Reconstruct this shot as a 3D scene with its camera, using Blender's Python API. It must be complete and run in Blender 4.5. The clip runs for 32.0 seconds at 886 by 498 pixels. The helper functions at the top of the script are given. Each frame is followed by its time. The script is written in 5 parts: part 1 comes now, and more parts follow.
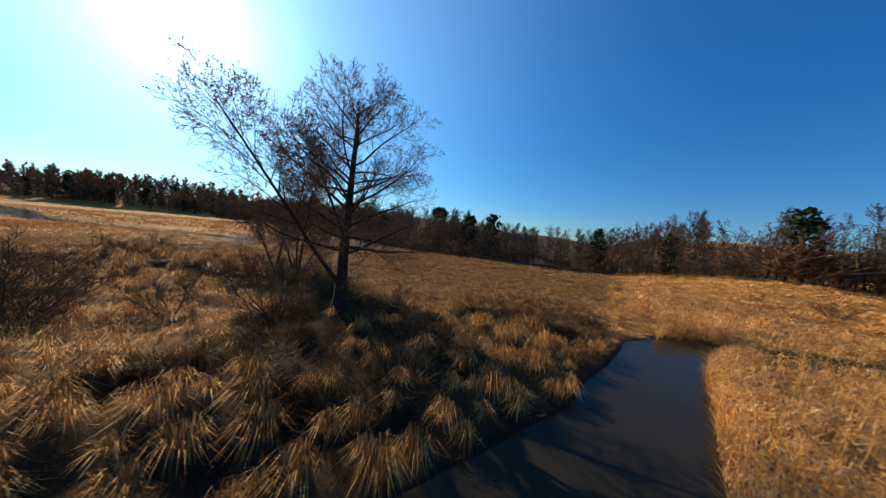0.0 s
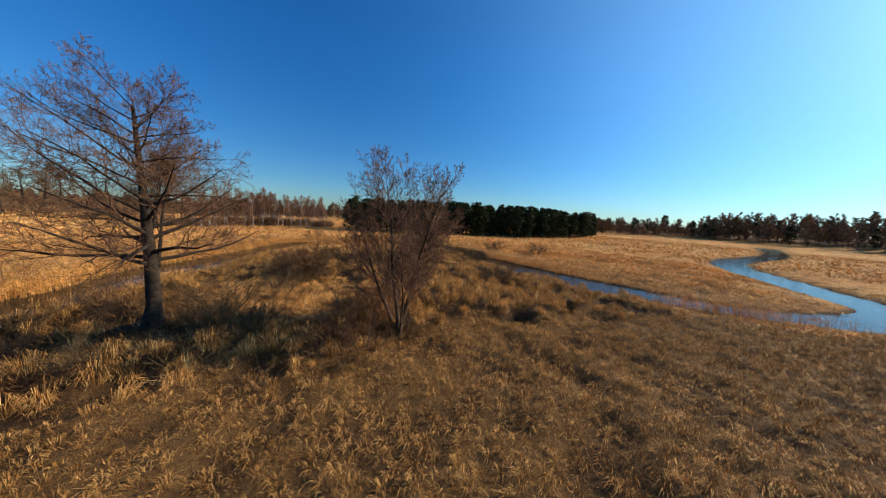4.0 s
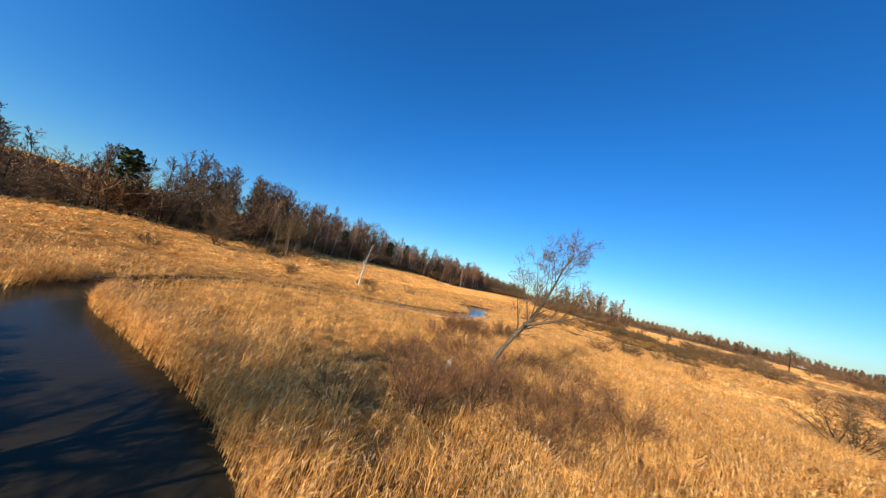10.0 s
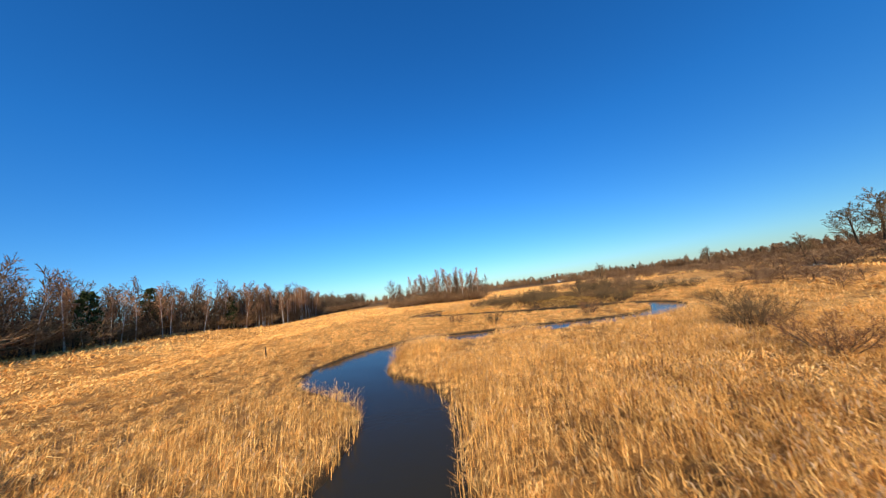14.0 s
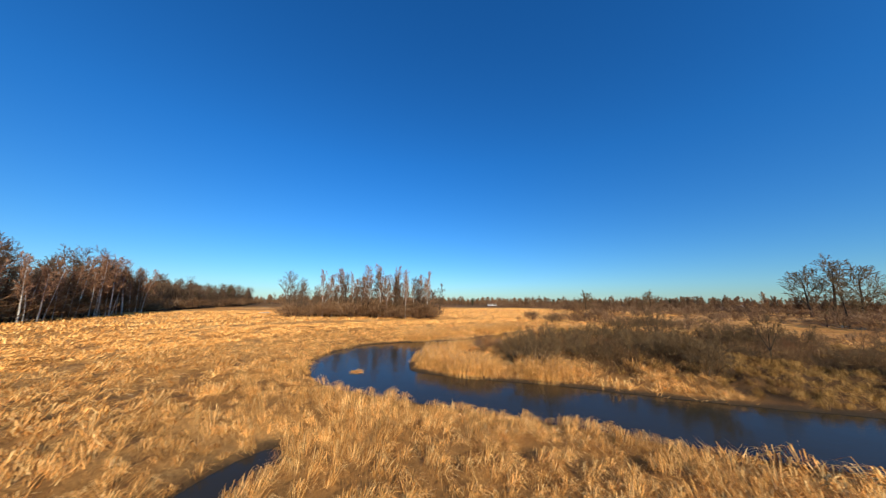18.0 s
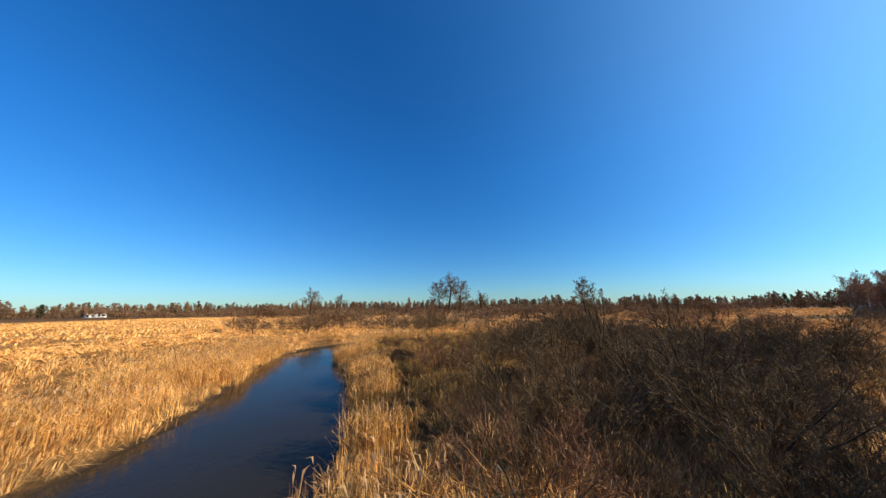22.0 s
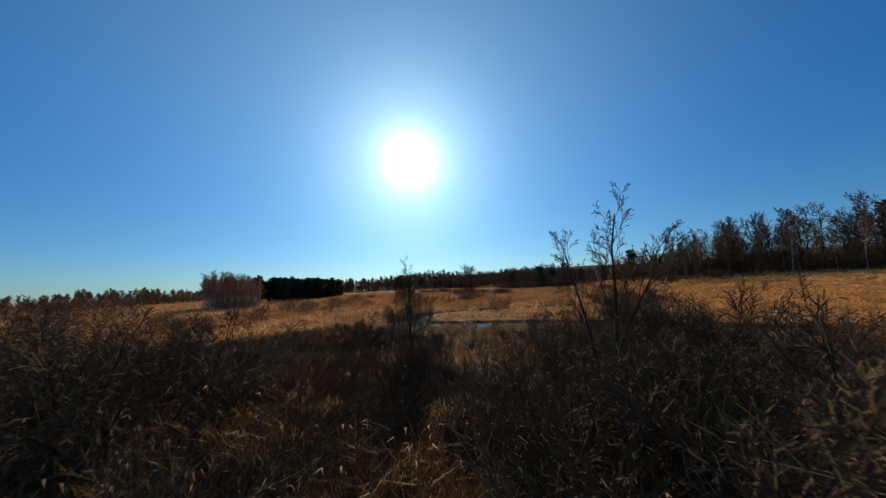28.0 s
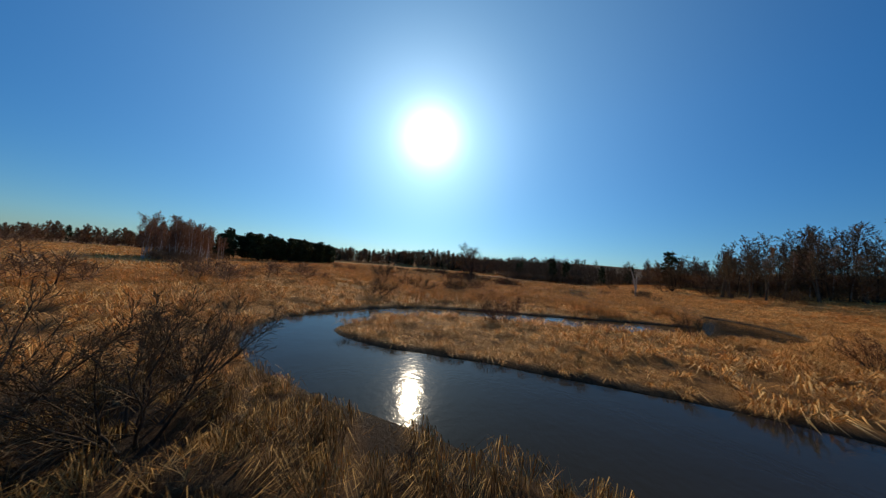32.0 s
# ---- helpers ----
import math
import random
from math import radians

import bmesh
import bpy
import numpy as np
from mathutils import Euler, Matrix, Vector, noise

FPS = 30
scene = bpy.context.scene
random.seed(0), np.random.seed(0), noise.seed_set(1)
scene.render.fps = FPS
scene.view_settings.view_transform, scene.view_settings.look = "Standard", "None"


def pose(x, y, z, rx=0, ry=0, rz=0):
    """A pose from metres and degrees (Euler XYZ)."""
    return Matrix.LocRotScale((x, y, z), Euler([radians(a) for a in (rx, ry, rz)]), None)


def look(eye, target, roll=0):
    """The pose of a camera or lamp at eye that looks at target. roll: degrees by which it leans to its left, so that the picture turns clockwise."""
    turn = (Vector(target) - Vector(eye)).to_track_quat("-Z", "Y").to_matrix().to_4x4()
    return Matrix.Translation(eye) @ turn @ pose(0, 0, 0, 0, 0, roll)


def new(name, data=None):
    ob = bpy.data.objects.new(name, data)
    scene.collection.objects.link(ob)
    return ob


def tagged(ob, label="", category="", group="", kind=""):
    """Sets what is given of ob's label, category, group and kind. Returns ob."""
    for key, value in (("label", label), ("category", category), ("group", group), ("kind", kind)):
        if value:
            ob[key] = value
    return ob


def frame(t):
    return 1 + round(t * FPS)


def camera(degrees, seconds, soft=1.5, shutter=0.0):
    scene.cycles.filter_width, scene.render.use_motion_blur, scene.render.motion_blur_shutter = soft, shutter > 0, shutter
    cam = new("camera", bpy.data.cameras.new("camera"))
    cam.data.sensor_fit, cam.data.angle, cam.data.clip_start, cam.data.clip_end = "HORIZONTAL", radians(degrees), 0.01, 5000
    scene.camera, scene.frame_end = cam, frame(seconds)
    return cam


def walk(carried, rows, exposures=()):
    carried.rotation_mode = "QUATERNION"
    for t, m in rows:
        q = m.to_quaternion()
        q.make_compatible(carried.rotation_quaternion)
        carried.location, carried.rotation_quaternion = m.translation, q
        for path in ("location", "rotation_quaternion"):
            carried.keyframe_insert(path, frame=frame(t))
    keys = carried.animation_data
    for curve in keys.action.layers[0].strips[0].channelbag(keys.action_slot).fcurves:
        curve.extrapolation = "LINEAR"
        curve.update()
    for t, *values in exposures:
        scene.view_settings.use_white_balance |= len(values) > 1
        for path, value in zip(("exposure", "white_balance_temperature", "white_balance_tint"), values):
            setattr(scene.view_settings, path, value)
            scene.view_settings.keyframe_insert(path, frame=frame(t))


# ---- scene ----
from collections import defaultdict

cam = camera(115.1, 32.0, soft=1.2, shutter=0.14)

# seconds, metres, degrees
ROWS = [
    (0, -28.30, 26.17, 6.05, 86.80, -5.97, -147.90),
    (0.5, -29.45, 20.69, 5.95, 85.50, -4.50, -133.40),
    (1, -29.75, 14.59, 5.85, 84.60, -3.37, -117.30),
    (1.5, -28.64, 8.90, 5.95, 84.55, -2.10, -101.20),
    (2, -25.81, 3.90, 6.20, 83.40, -2.25, -84.40),
    (2.5, -22.49, 0.07, 6.30, 83.80, -2.05, -69.40),
    (3, -18.41, -2.24, 6.60, 83.60, -1.95, -54.60),
    (3.5, -13.83, -3.55, 7.10, 83.30, -2.15, -41.00),
    (4, -9.20, -3.85, 7.60, 83.20, -3.00, -28.50),
    (4.5, -4.62, -2.67, 8.00, 83.76, -3.91, -15.12),
    (5, 0.00, -0.00, 8.10, 85.67, -5.16, 0.39),
    (5.5, 3.47, 3.52, 8.20, 86.28, -7.59, 15.67),
    (6, 6.34, 7.18, 8.70, 86.49, -10.74, 29.79),
    (6.5, 7.21, 11.78, 9.01, 86.19, -12.21, 43.74),
    (7, 5.55, 17.2, 9.15, 86.06, -11.12, 58.31),
    (7.5, 3.05, 22.23, 8.85, 86.48, -10.71, 71.23),
    (8, -0.95, 26.12, 8.50, 87.19, -12.14, 83.56),
    (8.5, -5.65, 28.87, 8.05, 88.36, -14.12, 93.41),
    (9, -11.23, 30.51, 7.34, 90.37, -15.34, 100.95),
    (9.5, -16.32, 30.74, 6.82, 92.67, -15.40, 104.98),
    (10, -22.51, 29.77, 6.94, 95.25, -13.49, 106.90),
    (10.5, -27.74, 28.13, 6.90, 97.79, -9.72, 105.85),
    (11, -33.50, 25.87, 6.65, 100.05, -4.20, 102.59),
    (11.5, -39.30, 23.61, 6.40, 101.46, 1.00, 97.95),
    (12, -45.21, 21.86, 6.30, 101.82, 5.38, 92.58),
    (12.5, -50.73, 20.42, 6.24, 101.43, 8.16, 86.96),
    (13, -56.62, 19.69, 6.06, 100.60, 9.56, 80.98),
    (13.5, -62.08, 19.56, 5.96, 99.62, 9.31, 76.16),
    (14, -67.62, 18.82, 6.54, 98.69, 7.13, 73.60),
    (14.5, -73.35, 17.95, 7.46, 97.86, 3.90, 72.62),
    (15, -79.41, 17.43, 8.38, 97.15, 0.46, 72.53),
    (15.5, -85.90, 17.71, 8.95, 96.67, -2.40, 72.59),
    (16, -92.97, 19.28, 8.84, 96.65, -3.89, 72.05),
    (16.5, -99.88, 21.04, 8.48, 96.94, -4.14, 70.27),
    (17, -106.94, 22.77, 7.90, 97.80, -3.54, 66.87),
    (17.5, -113.92, 24.57, 7.33, 98.92, -2.32, 62.25),
    (18, -120.78, 26.61, 6.79, 100.37, -0.49, 56.24),
    (18.5, -127.12, 28.83, 6.39, 101.27, 1.35, 49.51),
    (19, -133.39, 31.26, 5.96, 102.04, 3.06, 41.50),
    (19.5, -138.99, 33.77, 5.70, 102.17, 3.55, 33.41),
    (20, -143.64, 36.72, 5.48, 102.35, 3.16, 25.14),
    (20.5, -147.14, 39.70, 5.18, 102.32, 3.35, 17.59),
    (21, -149.43, 42.83, 4.85, 102.02, 4.72, 9.88),
    (21.5, -150.85, 44.61, 4.73, 101.81, 1.75, 2.79),
    (22, -151.85, 46.21, 4.74, 101.72, 0.76, -4.88),
    (22.5, -152.76, 48.16, 4.66, 101.31, 1.58, -12.75),
    (23, -153.77, 51.07, 4.53, 101.63, 0.39, -21.28),
    (23.5, -154.56, 54.16, 4.22, 101.90, 0.22, -30.03),
    (24, -155.25, 57.48, 3.67, 102.76, 0.66, -40.18),
    (24.5, -155.59, 61.58, 3.99, 102.33, 1.31, -50.22),
    (25, -155.15, 65.55, 3.82, 102.62, 0.27, -61.05),
    (25.5, -154.32, 68.57, 3.80, 101.57, 1.28, -70.28),
    (26, -152.81, 71.15, 4.07, 100.21, 1.37, -78.90),
    (26.5, -150.77, 73.23, 4.31, 98.87, 0.99, -87.01),
    (27, -148.35, 74.77, 4.40, 97.81, 1.05, -94.72),
    (27.5, -145.71, 75.74, 4.44, 97.30, 1.75, -102.19),
    (28, -142.99, 76.08, 4.63, 97.40, 2.75, -109.58),
    (28.5, -140.28, 76.00, 4.81, 97.20, 3.85, -117.00),
    (29, -137.74, 75.53, 4.97, 96.70, 4.95, -124.33),
    (29.5, -135.57, 74.76, 5.14, 95.90, 4.75, -129.24),
    (30, -133.20, 73.11, 4.91, 94.98, 2.83, -130.17),
    (30.5, -131.07, 71.28, 4.74, 94.64, 1.23, -127.73),
    (31, -128.98, 69.09, 4.57, 94.36, -0.62, -122.29),
    (31.5, -127.05, 67.20, 4.53, 94.09, -2.51, -115.96),
    (32, -125.25, 65.42, 4.57, 93.57, -4.57, -108.42),

]
EXPOSURES = [(0, 0.05), (1, -0.2), (2.5, -0.4), (4.5, 0.35), (6, 0.6), (7.5, 0.5), (16, 0.42), (18, 0.3), (20, 0.48), (21, 0.42), (24, -0.15), (25.2, -0.6), (28, -0.55), (32, -0.6)]
walk(cam, [(t, pose(x, y, z, rx, ry, rz)) for t, x, y, z, rx, ry, rz in ROWS], EXPOSURES)

# ---- sky and sun ----
SUN_EL, SUN_AZ = radians(24.9), radians(103.7)  # azimuth clockwise from +y
world = bpy.data.worlds.new("world")
scene.world = world
world.use_nodes = True
wt = world.node_tree
sky = wt.nodes.new("ShaderNodeTexSky")
sky.sky_type, sky.sun_disc = "NISHITA", False
sky.sun_elevation, sky.sun_rotation = SUN_EL, SUN_AZ
sky.air_density, sky.dust_density, sky.ozone_density = 1.0, 0.2, 4.0
deep = wt.nodes.new("ShaderNodeHueSaturation")  # the polarised, very deep blue of this clear winter sky
deep.inputs["Saturation"].default_value, deep.inputs["Value"].default_value = 1.2, 1.0
wt.links.new(sky.outputs["Color"], deep.inputs["Color"])
tint = wt.nodes.new("ShaderNodeMix")
tint.data_type, tint.blend_type = "RGBA", "MULTIPLY"
tint.inputs[0].default_value = 1.0
# deeper towards the zenith, paler and milder in the haze over the horizon
tc = wt.nodes.new("ShaderNodeTexCoord")
split = wt.nodes.new("ShaderNodeSeparateXYZ")
wt.links.new(tc.outputs["Generated"], split.inputs[0])
rise = wt.nodes.new("ShaderNodeValToRGB")
for el, (p, c) in zip(rise.color_ramp.elements, ((0.0, (0.64, 0.92, 1.17, 1)), (0.45, (0.43, 1.12, 1.53, 1)))):
    el.position, el.color = p, c
wt.links.new(split.outputs["Z"], rise.inputs[0])
wt.links.new(rise.outputs[0], tint.inputs[7])
wt.links.new(deep.outputs["Color"], tint.inputs[6])
wt.nodes["Background"].inputs["Strength"].default_value = 0.088
# the bright aureole of the air close to the sun
sun_dir = Vector((math.sin(SUN_AZ) * math.cos(SUN_EL), math.cos(SUN_AZ) * math.cos(SUN_EL), math.sin(SUN_EL)))
dot = wt.nodes.new("ShaderNodeVectorMath")
dot.operation = "DOT_PRODUCT"
dot.inputs[1].default_value = sun_dir
wt.links.new(tc.outputs["Generated"], dot.inputs[0])
total = tint.outputs[2]
for sharp, bright, hue in ((1.6, 1.3, (0.3, 0.8, 1.0, 1)), (5.0, 4.2, (0.66, 0.98, 1.0, 1)), (40.0, 7.5, (0.85, 0.98, 1.0, 1)), (300.0, 20.0, (1.0, 0.98, 0.92, 1))):
    clip = wt.nodes.new("ShaderNodeMath")
    clip.operation = "MAXIMUM"
    clip.inputs[1].default_value = 0.0
    wt.links.new(dot.outputs["Value"], clip.inputs[0])
    power = wt.nodes.new("ShaderNodeMath")
    power.operation = "POWER"
    power.inputs[1].default_value = sharp
    wt.links.new(clip.outputs[0], power.inputs[0])
    glow = wt.nodes.new("ShaderNodeMix")
    glow.data_type, glow.blend_type = "RGBA", "ADD"
    glow.clamp_factor = False
    gain = wt.nodes.new("ShaderNodeMath")
    gain.operation = "MULTIPLY"
    gain.inputs[1].default_value = bright
    wt.links.new(power.outputs[0], gain.inputs[0])
    wt.links.new(gain.outputs[0], glow.inputs[0])
    wt.links.new(total, glow.inputs[6])
    glow.inputs[7].default_value = hue
    total = glow.outputs[2]
wt.links.new(total, wt.nodes["Background"].inputs["Color"])

sun_data = bpy.data.lights.new("sun", "SUN")
sun_data.energy, sun_data.angle, sun_data.color = 5.0, radians(0.53), (1.0, 0.83, 0.6)
sun = new("sun", sun_data)
sun.matrix_world = look(sun_dir * 400, (0, 0, 0))

# ---- materials ----
def material(name, rough=0.8):
    m = bpy.data.materials.new(name)
    m.use_nodes = True
    b = m.node_tree.nodes["Principled BSDF"]
    b.inputs["Roughness"].default_value = rough
    return m, m.node_tree, b


def ramp(nt, stops):
    r = nt.nodes.new("ShaderNodeValToRGB")
    e = r.color_ramp.elements
    while len(e) < len(stops):
        e.new(0.5)
    for el, (p, c) in zip(e, stops):
        el.position, el.color = p, (*c, 1)
    return r


def noise_tex(nt, scale, detail=4, rough=0.6, coord="Object"):
    tc = nt.nodes.new("ShaderNodeTexCoord")
    n = nt.nodes.new("ShaderNodeTexNoise")
    n.inputs["Scale"].default_value, n.inputs["Detail"].default_value = scale, detail
    n.inputs["Roughness"].default_value = rough
    nt.links.new(tc.outputs[coord], n.inputs["Vector"])
    return n


def mixed(nt, fac, a, b, mode="MIX"):
    m = nt.nodes.new("ShaderNodeMix")
    m.data_type, m.blend_type = "RGBA", mode
    for sock, v in ((m.inputs[0], fac), (m.inputs[6], a), (m.inputs[7], b)):
        if hasattr(v, "is_linked"):
            nt.links.new(v, sock)
        elif isinstance(v, tuple):
            sock.default_value = (*v, 1)
        else:
            sock.default_value = v
    return m.outputs[2]


def leafy(name, low, mid, high, translucent=0.3, patch=0.25, clump=0.72):
    """Thin dry blades: colour by blade, by patch, part of the light passing through."""
    m, nt, b = material(name, 0.7)
    g = nt.nodes.new("ShaderNodeNewGeometry")
    r = ramp(nt, [(0.0, low), (0.5, mid), (1.0, high)])
    nt.links.new(g.outputs["Random Per Island"], r.inputs[0])
    n = noise_tex(nt, patch, 3)
    shade = ramp(nt, [(0.3, (0.74, 0.68, 0.62)), (0.7, (1.15, 1.12, 1.08))])
    nt.links.new(n.outputs["Fac"], shade.inputs[0])
    col = mixed(nt, 1.0, r.outputs[0], shade.outputs[0], "MULTIPLY")
    n2 = noise_tex(nt, 1.3, 2)
    shade2 = ramp(nt, [(0.36, (clump, clump * 0.92, clump * 0.85)), (0.6, (1.2, 1.18, 1.16))])
    nt.links.new(n2.outputs["Fac"], shade2.inputs[0])
    col = mixed(nt, 1.0, col, shade2.outputs[0], "MULTIPLY")
    nt.links.new(col, b.inputs["Base Color"])
    b.inputs["Specular IOR Level"].default_value = 0.08
    t = nt.nodes.new("ShaderNodeBsdfTranslucent")
    nt.links.new(col, t.inputs["Color"])
    mx = nt.nodes.new("ShaderNodeMixShader")
    mx.inputs[0].default_value = translucent
    nt.links.new(b.outputs[0], mx.inputs[1])
    nt.links.new(t.outputs[0], mx.inputs[2])
    nt.links.new(mx.outputs[0], nt.nodes["Material Output"].inputs["Surface"])
    return m


def bark(name, dark, light, scale=6.0):
    m, nt, b = material(name, 0.9)
    n = noise_tex(nt, scale, 6)
    r = ramp(nt, [(0.35, dark), (0.7, light)])
    nt.links.new(n.outputs["Fac"], r.inputs[0])
    nt.links.new(r.outputs[0], b.inputs["Base Color"])
    b.inputs["Specular IOR Level"].default_value = 0.12
    bp = nt.nodes.new("ShaderNodeBump")
    bp.inputs["Strength"].default_value, bp.inputs["Distance"].default_value = 0.6, 0.03
    nt.links.new(n.outputs["Fac"], bp.inputs["Height"])
    nt.links.new(bp.outputs[0], b.inputs["Normal"])
    return m


REED = leafy("reed_straw", (0.48, 0.23, 0.06), (0.74, 0.41, 0.12), (0.92, 0.6, 0.24), 0.05)
PLUME = leafy("reed_plume", (0.34, 0.2, 0.1), (0.5, 0.32, 0.17), (0.68, 0.48, 0.28), 0.3)
SEDGE = leafy("dry_sedge", (0.64, 0.3, 0.08), (0.9, 0.5, 0.155), (0.98, 0.69, 0.3), 0.05)
TURF = leafy("short_turf", (0.36, 0.18, 0.055), (0.58, 0.32, 0.1), (0.8, 0.49, 0.18), 0.04, 0.25, 0.55)
TUSSOCK = leafy("tussock_grass", (0.36, 0.17, 0.05), (0.74, 0.4, 0.12), (0.97, 0.64, 0.25), 0.03, 0.25, 0.5)
MOSSGRASS = leafy("mossy_tussock", (0.2, 0.11, 0.032), (0.46, 0.27, 0.08), (0.76, 0.49, 0.17), 0.03, 0.25, 0.4)
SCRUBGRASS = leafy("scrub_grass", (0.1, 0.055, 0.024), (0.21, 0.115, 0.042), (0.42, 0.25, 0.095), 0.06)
BARK = bark("alder_bark", (0.022, 0.017, 0.013), (0.068, 0.05, 0.036))
RUST = bark("alder_twig_bark", (0.11, 0.06, 0.035), (0.26, 0.14, 0.075), 0.7)
BRUSH = leafy("brush_twig", (0.085, 0.05, 0.026), (0.17, 0.105, 0.052), (0.29, 0.185, 0.095), 0.03, 0.15)
ROSETWIG = bark("rose_twig_bark", (0.13, 0.075, 0.045), (0.31, 0.17, 0.1), 0.7)
# bare twigs with the lightening of distant haze put into their colour
HAZETWIG = leafy("hazed_twig", (0.13, 0.08, 0.045), (0.22, 0.14, 0.08), (0.34, 0.22, 0.13), 0.08, 0.03)
TWIG = bark("twig_bark", (0.09, 0.055, 0.026), (0.215, 0.14, 0.067), 2.0)
REDTWIG = bark("red_twig_bark", (0.13, 0.06, 0.028), (0.27, 0.14, 0.07), 2.0)
GREYBARK = bark("grey_bark", (0.06, 0.045, 0.03), (0.2, 0.15, 0.1), 5.0)
WILLOW = bark("willow_bark", (0.045, 0.033, 0.022), (0.12, 0.085, 0.052), 3.0)
BIRCH = bark("birch_bark", (0.25, 0.22, 0.19), (0.75, 0.72, 0.66), 1.6)
DEADWOOD = bark("dead_wood", (0.3, 0.26, 0.2), (0.6, 0.54, 0.44), 5.0)
NEEDLE = leafy("pine_needle", (0.02, 0.032, 0.012), (0.032, 0.05, 0.02), (0.055, 0.075, 0.03), 0.1, 0.05)
BIRCHTWIG = leafy("birch_twig", (0.17, 0.09, 0.055), (0.29, 0.165, 0.1), (0.42, 0.26, 0.17), 0.08, 0.05)
WOODTWIG = leafy("woodland_twig", (0.07, 0.046, 0.031), (0.125, 0.086, 0.057), (0.2, 0.145, 0.095), 0.08, 0.03)


def ground_material():
    m, nt, b = material("marsh_ground", 0.95)
    big, mid, fine = noise_tex(nt, 0.03, 4), noise_tex(nt, 0.55, 6, 0.7), noise_tex(nt, 5.0, 8, 0.75)
    base = ramp(nt, [(0.32, (0.52, 0.25, 0.065)), (0.5, (0.78, 0.4, 0.115)), (0.68, (0.9, 0.57, 0.21))])
    nt.links.new(big.outputs["Fac"], base.inputs[0])
    spots = ramp(nt, [(0.36, (0.2, 0.16, 0.12)), (0.5, (0.8, 0.75, 0.7)), (0.62, (1.0, 1.0, 1.0))])
    nt.links.new(mid.outputs["Fac"], spots.inputs[0])
    c1 = mixed(nt, 0.75, base.outputs[0], spots.outputs[0], "MULTIPLY")
    grain = ramp(nt, [(0.3, (0.5, 0.45, 0.4)), (0.65, (1.15, 1.1, 1.05))])
    nt.links.new(fine.outputs["Fac"], grain.inputs[0])
    c2 = mixed(nt, 0.8, c1, grain.outputs[0], "MULTIPLY")
    # soil near the water and mown turf follow two painted masks of the sheet
    turf = nt.nodes.new("ShaderNodeAttribute")
    turf.attribute_name = "turf"
    wet = nt.nodes.new("ShaderNodeAttribute")
    wet.attribute_name = "soil"
    thatch = nt.nodes.new("ShaderNodeAttribute")
    thatch.attribute_name = "thatch"
    under = mixed(nt, 0.85, (0.36, 0.19, 0.065), grain.outputs[0], "MULTIPLY")
    c2 = mixed(nt, thatch.outputs["Fac"], c2, under)
    tcol = mixed(nt, 0.8, (0.25, 0.14, 0.05), grain.outputs[0], "MULTIPLY")
    c3 = mixed(nt, turf.outputs["Fac"], c2, tcol)
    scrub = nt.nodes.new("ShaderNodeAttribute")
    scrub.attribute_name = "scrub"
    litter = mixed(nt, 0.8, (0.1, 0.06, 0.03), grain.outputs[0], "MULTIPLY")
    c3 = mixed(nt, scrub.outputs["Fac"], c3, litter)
    # shade between the tussocks and across the rough, painted into the ground's colour
    hollow_shade = nt.nodes.new("ShaderNodeAttribute")
    hollow_shade.attribute_name = "hollow_shade"
    c3 = mixed(nt, hollow_shade.outputs["Fac"], c3, (0.05, 0.03, 0.016))
    c4 = mixed(nt, wet.outputs["Fac"], c3, (0.055, 0.038, 0.022))
    nt.links.new(c4, b.inputs["Base Color"])
    b.inputs["Specular IOR Level"].default_value = 0.15
    bp = nt.nodes.new("ShaderNodeBump")
    bp.inputs["Strength"].default_value, bp.inputs["Distance"].default_value = 1.0, 0.35
    add = nt.nodes.new("ShaderNodeMath")
    add.operation = "ADD"
    nt.links.new(mid.outputs["Fac"], add.inputs[0])
    nt.links.new(fine.outputs["Fac"], add.inputs[1])
    nt.links.new(add.outputs[0], bp.inputs["Height"])
    nt.links.new(bp.outputs[0], b.inputs["Normal"])
    return m


def water_material():
    m, nt, b = material("river_water", 0.08)
    b.inputs["Base Color"].default_value = (0.03, 0.025, 0.015, 1)
    b.inputs["IOR"].default_value = 1.33
    b.inputs["Specular IOR Level"].default_value = 0.12
    a, c = noise_tex(nt, 0.35, 3), noise_tex(nt, 3.5, 3)
    mx = nt.nodes.new("ShaderNodeMath")
    mx.operation = "MULTIPLY_ADD"
    mx.inputs[1].default_value = 0.35
    nt.links.new(c.outputs["Fac"], mx.inputs[0])
    nt.links.new(a.outputs["Fac"], mx.inputs[2])
    bp = nt.nodes.new("ShaderNodeBump")
    bp.inputs["Strength"].default_value, bp.inputs["Distance"].default_value = 0.2, 0.12
    nt.links.new(mx.outputs[0], bp.inputs["Height"])
    nt.links.new(bp.outputs[0], b.inputs["Normal"])
    return m


GROUND, WATER = ground_material(), water_material()

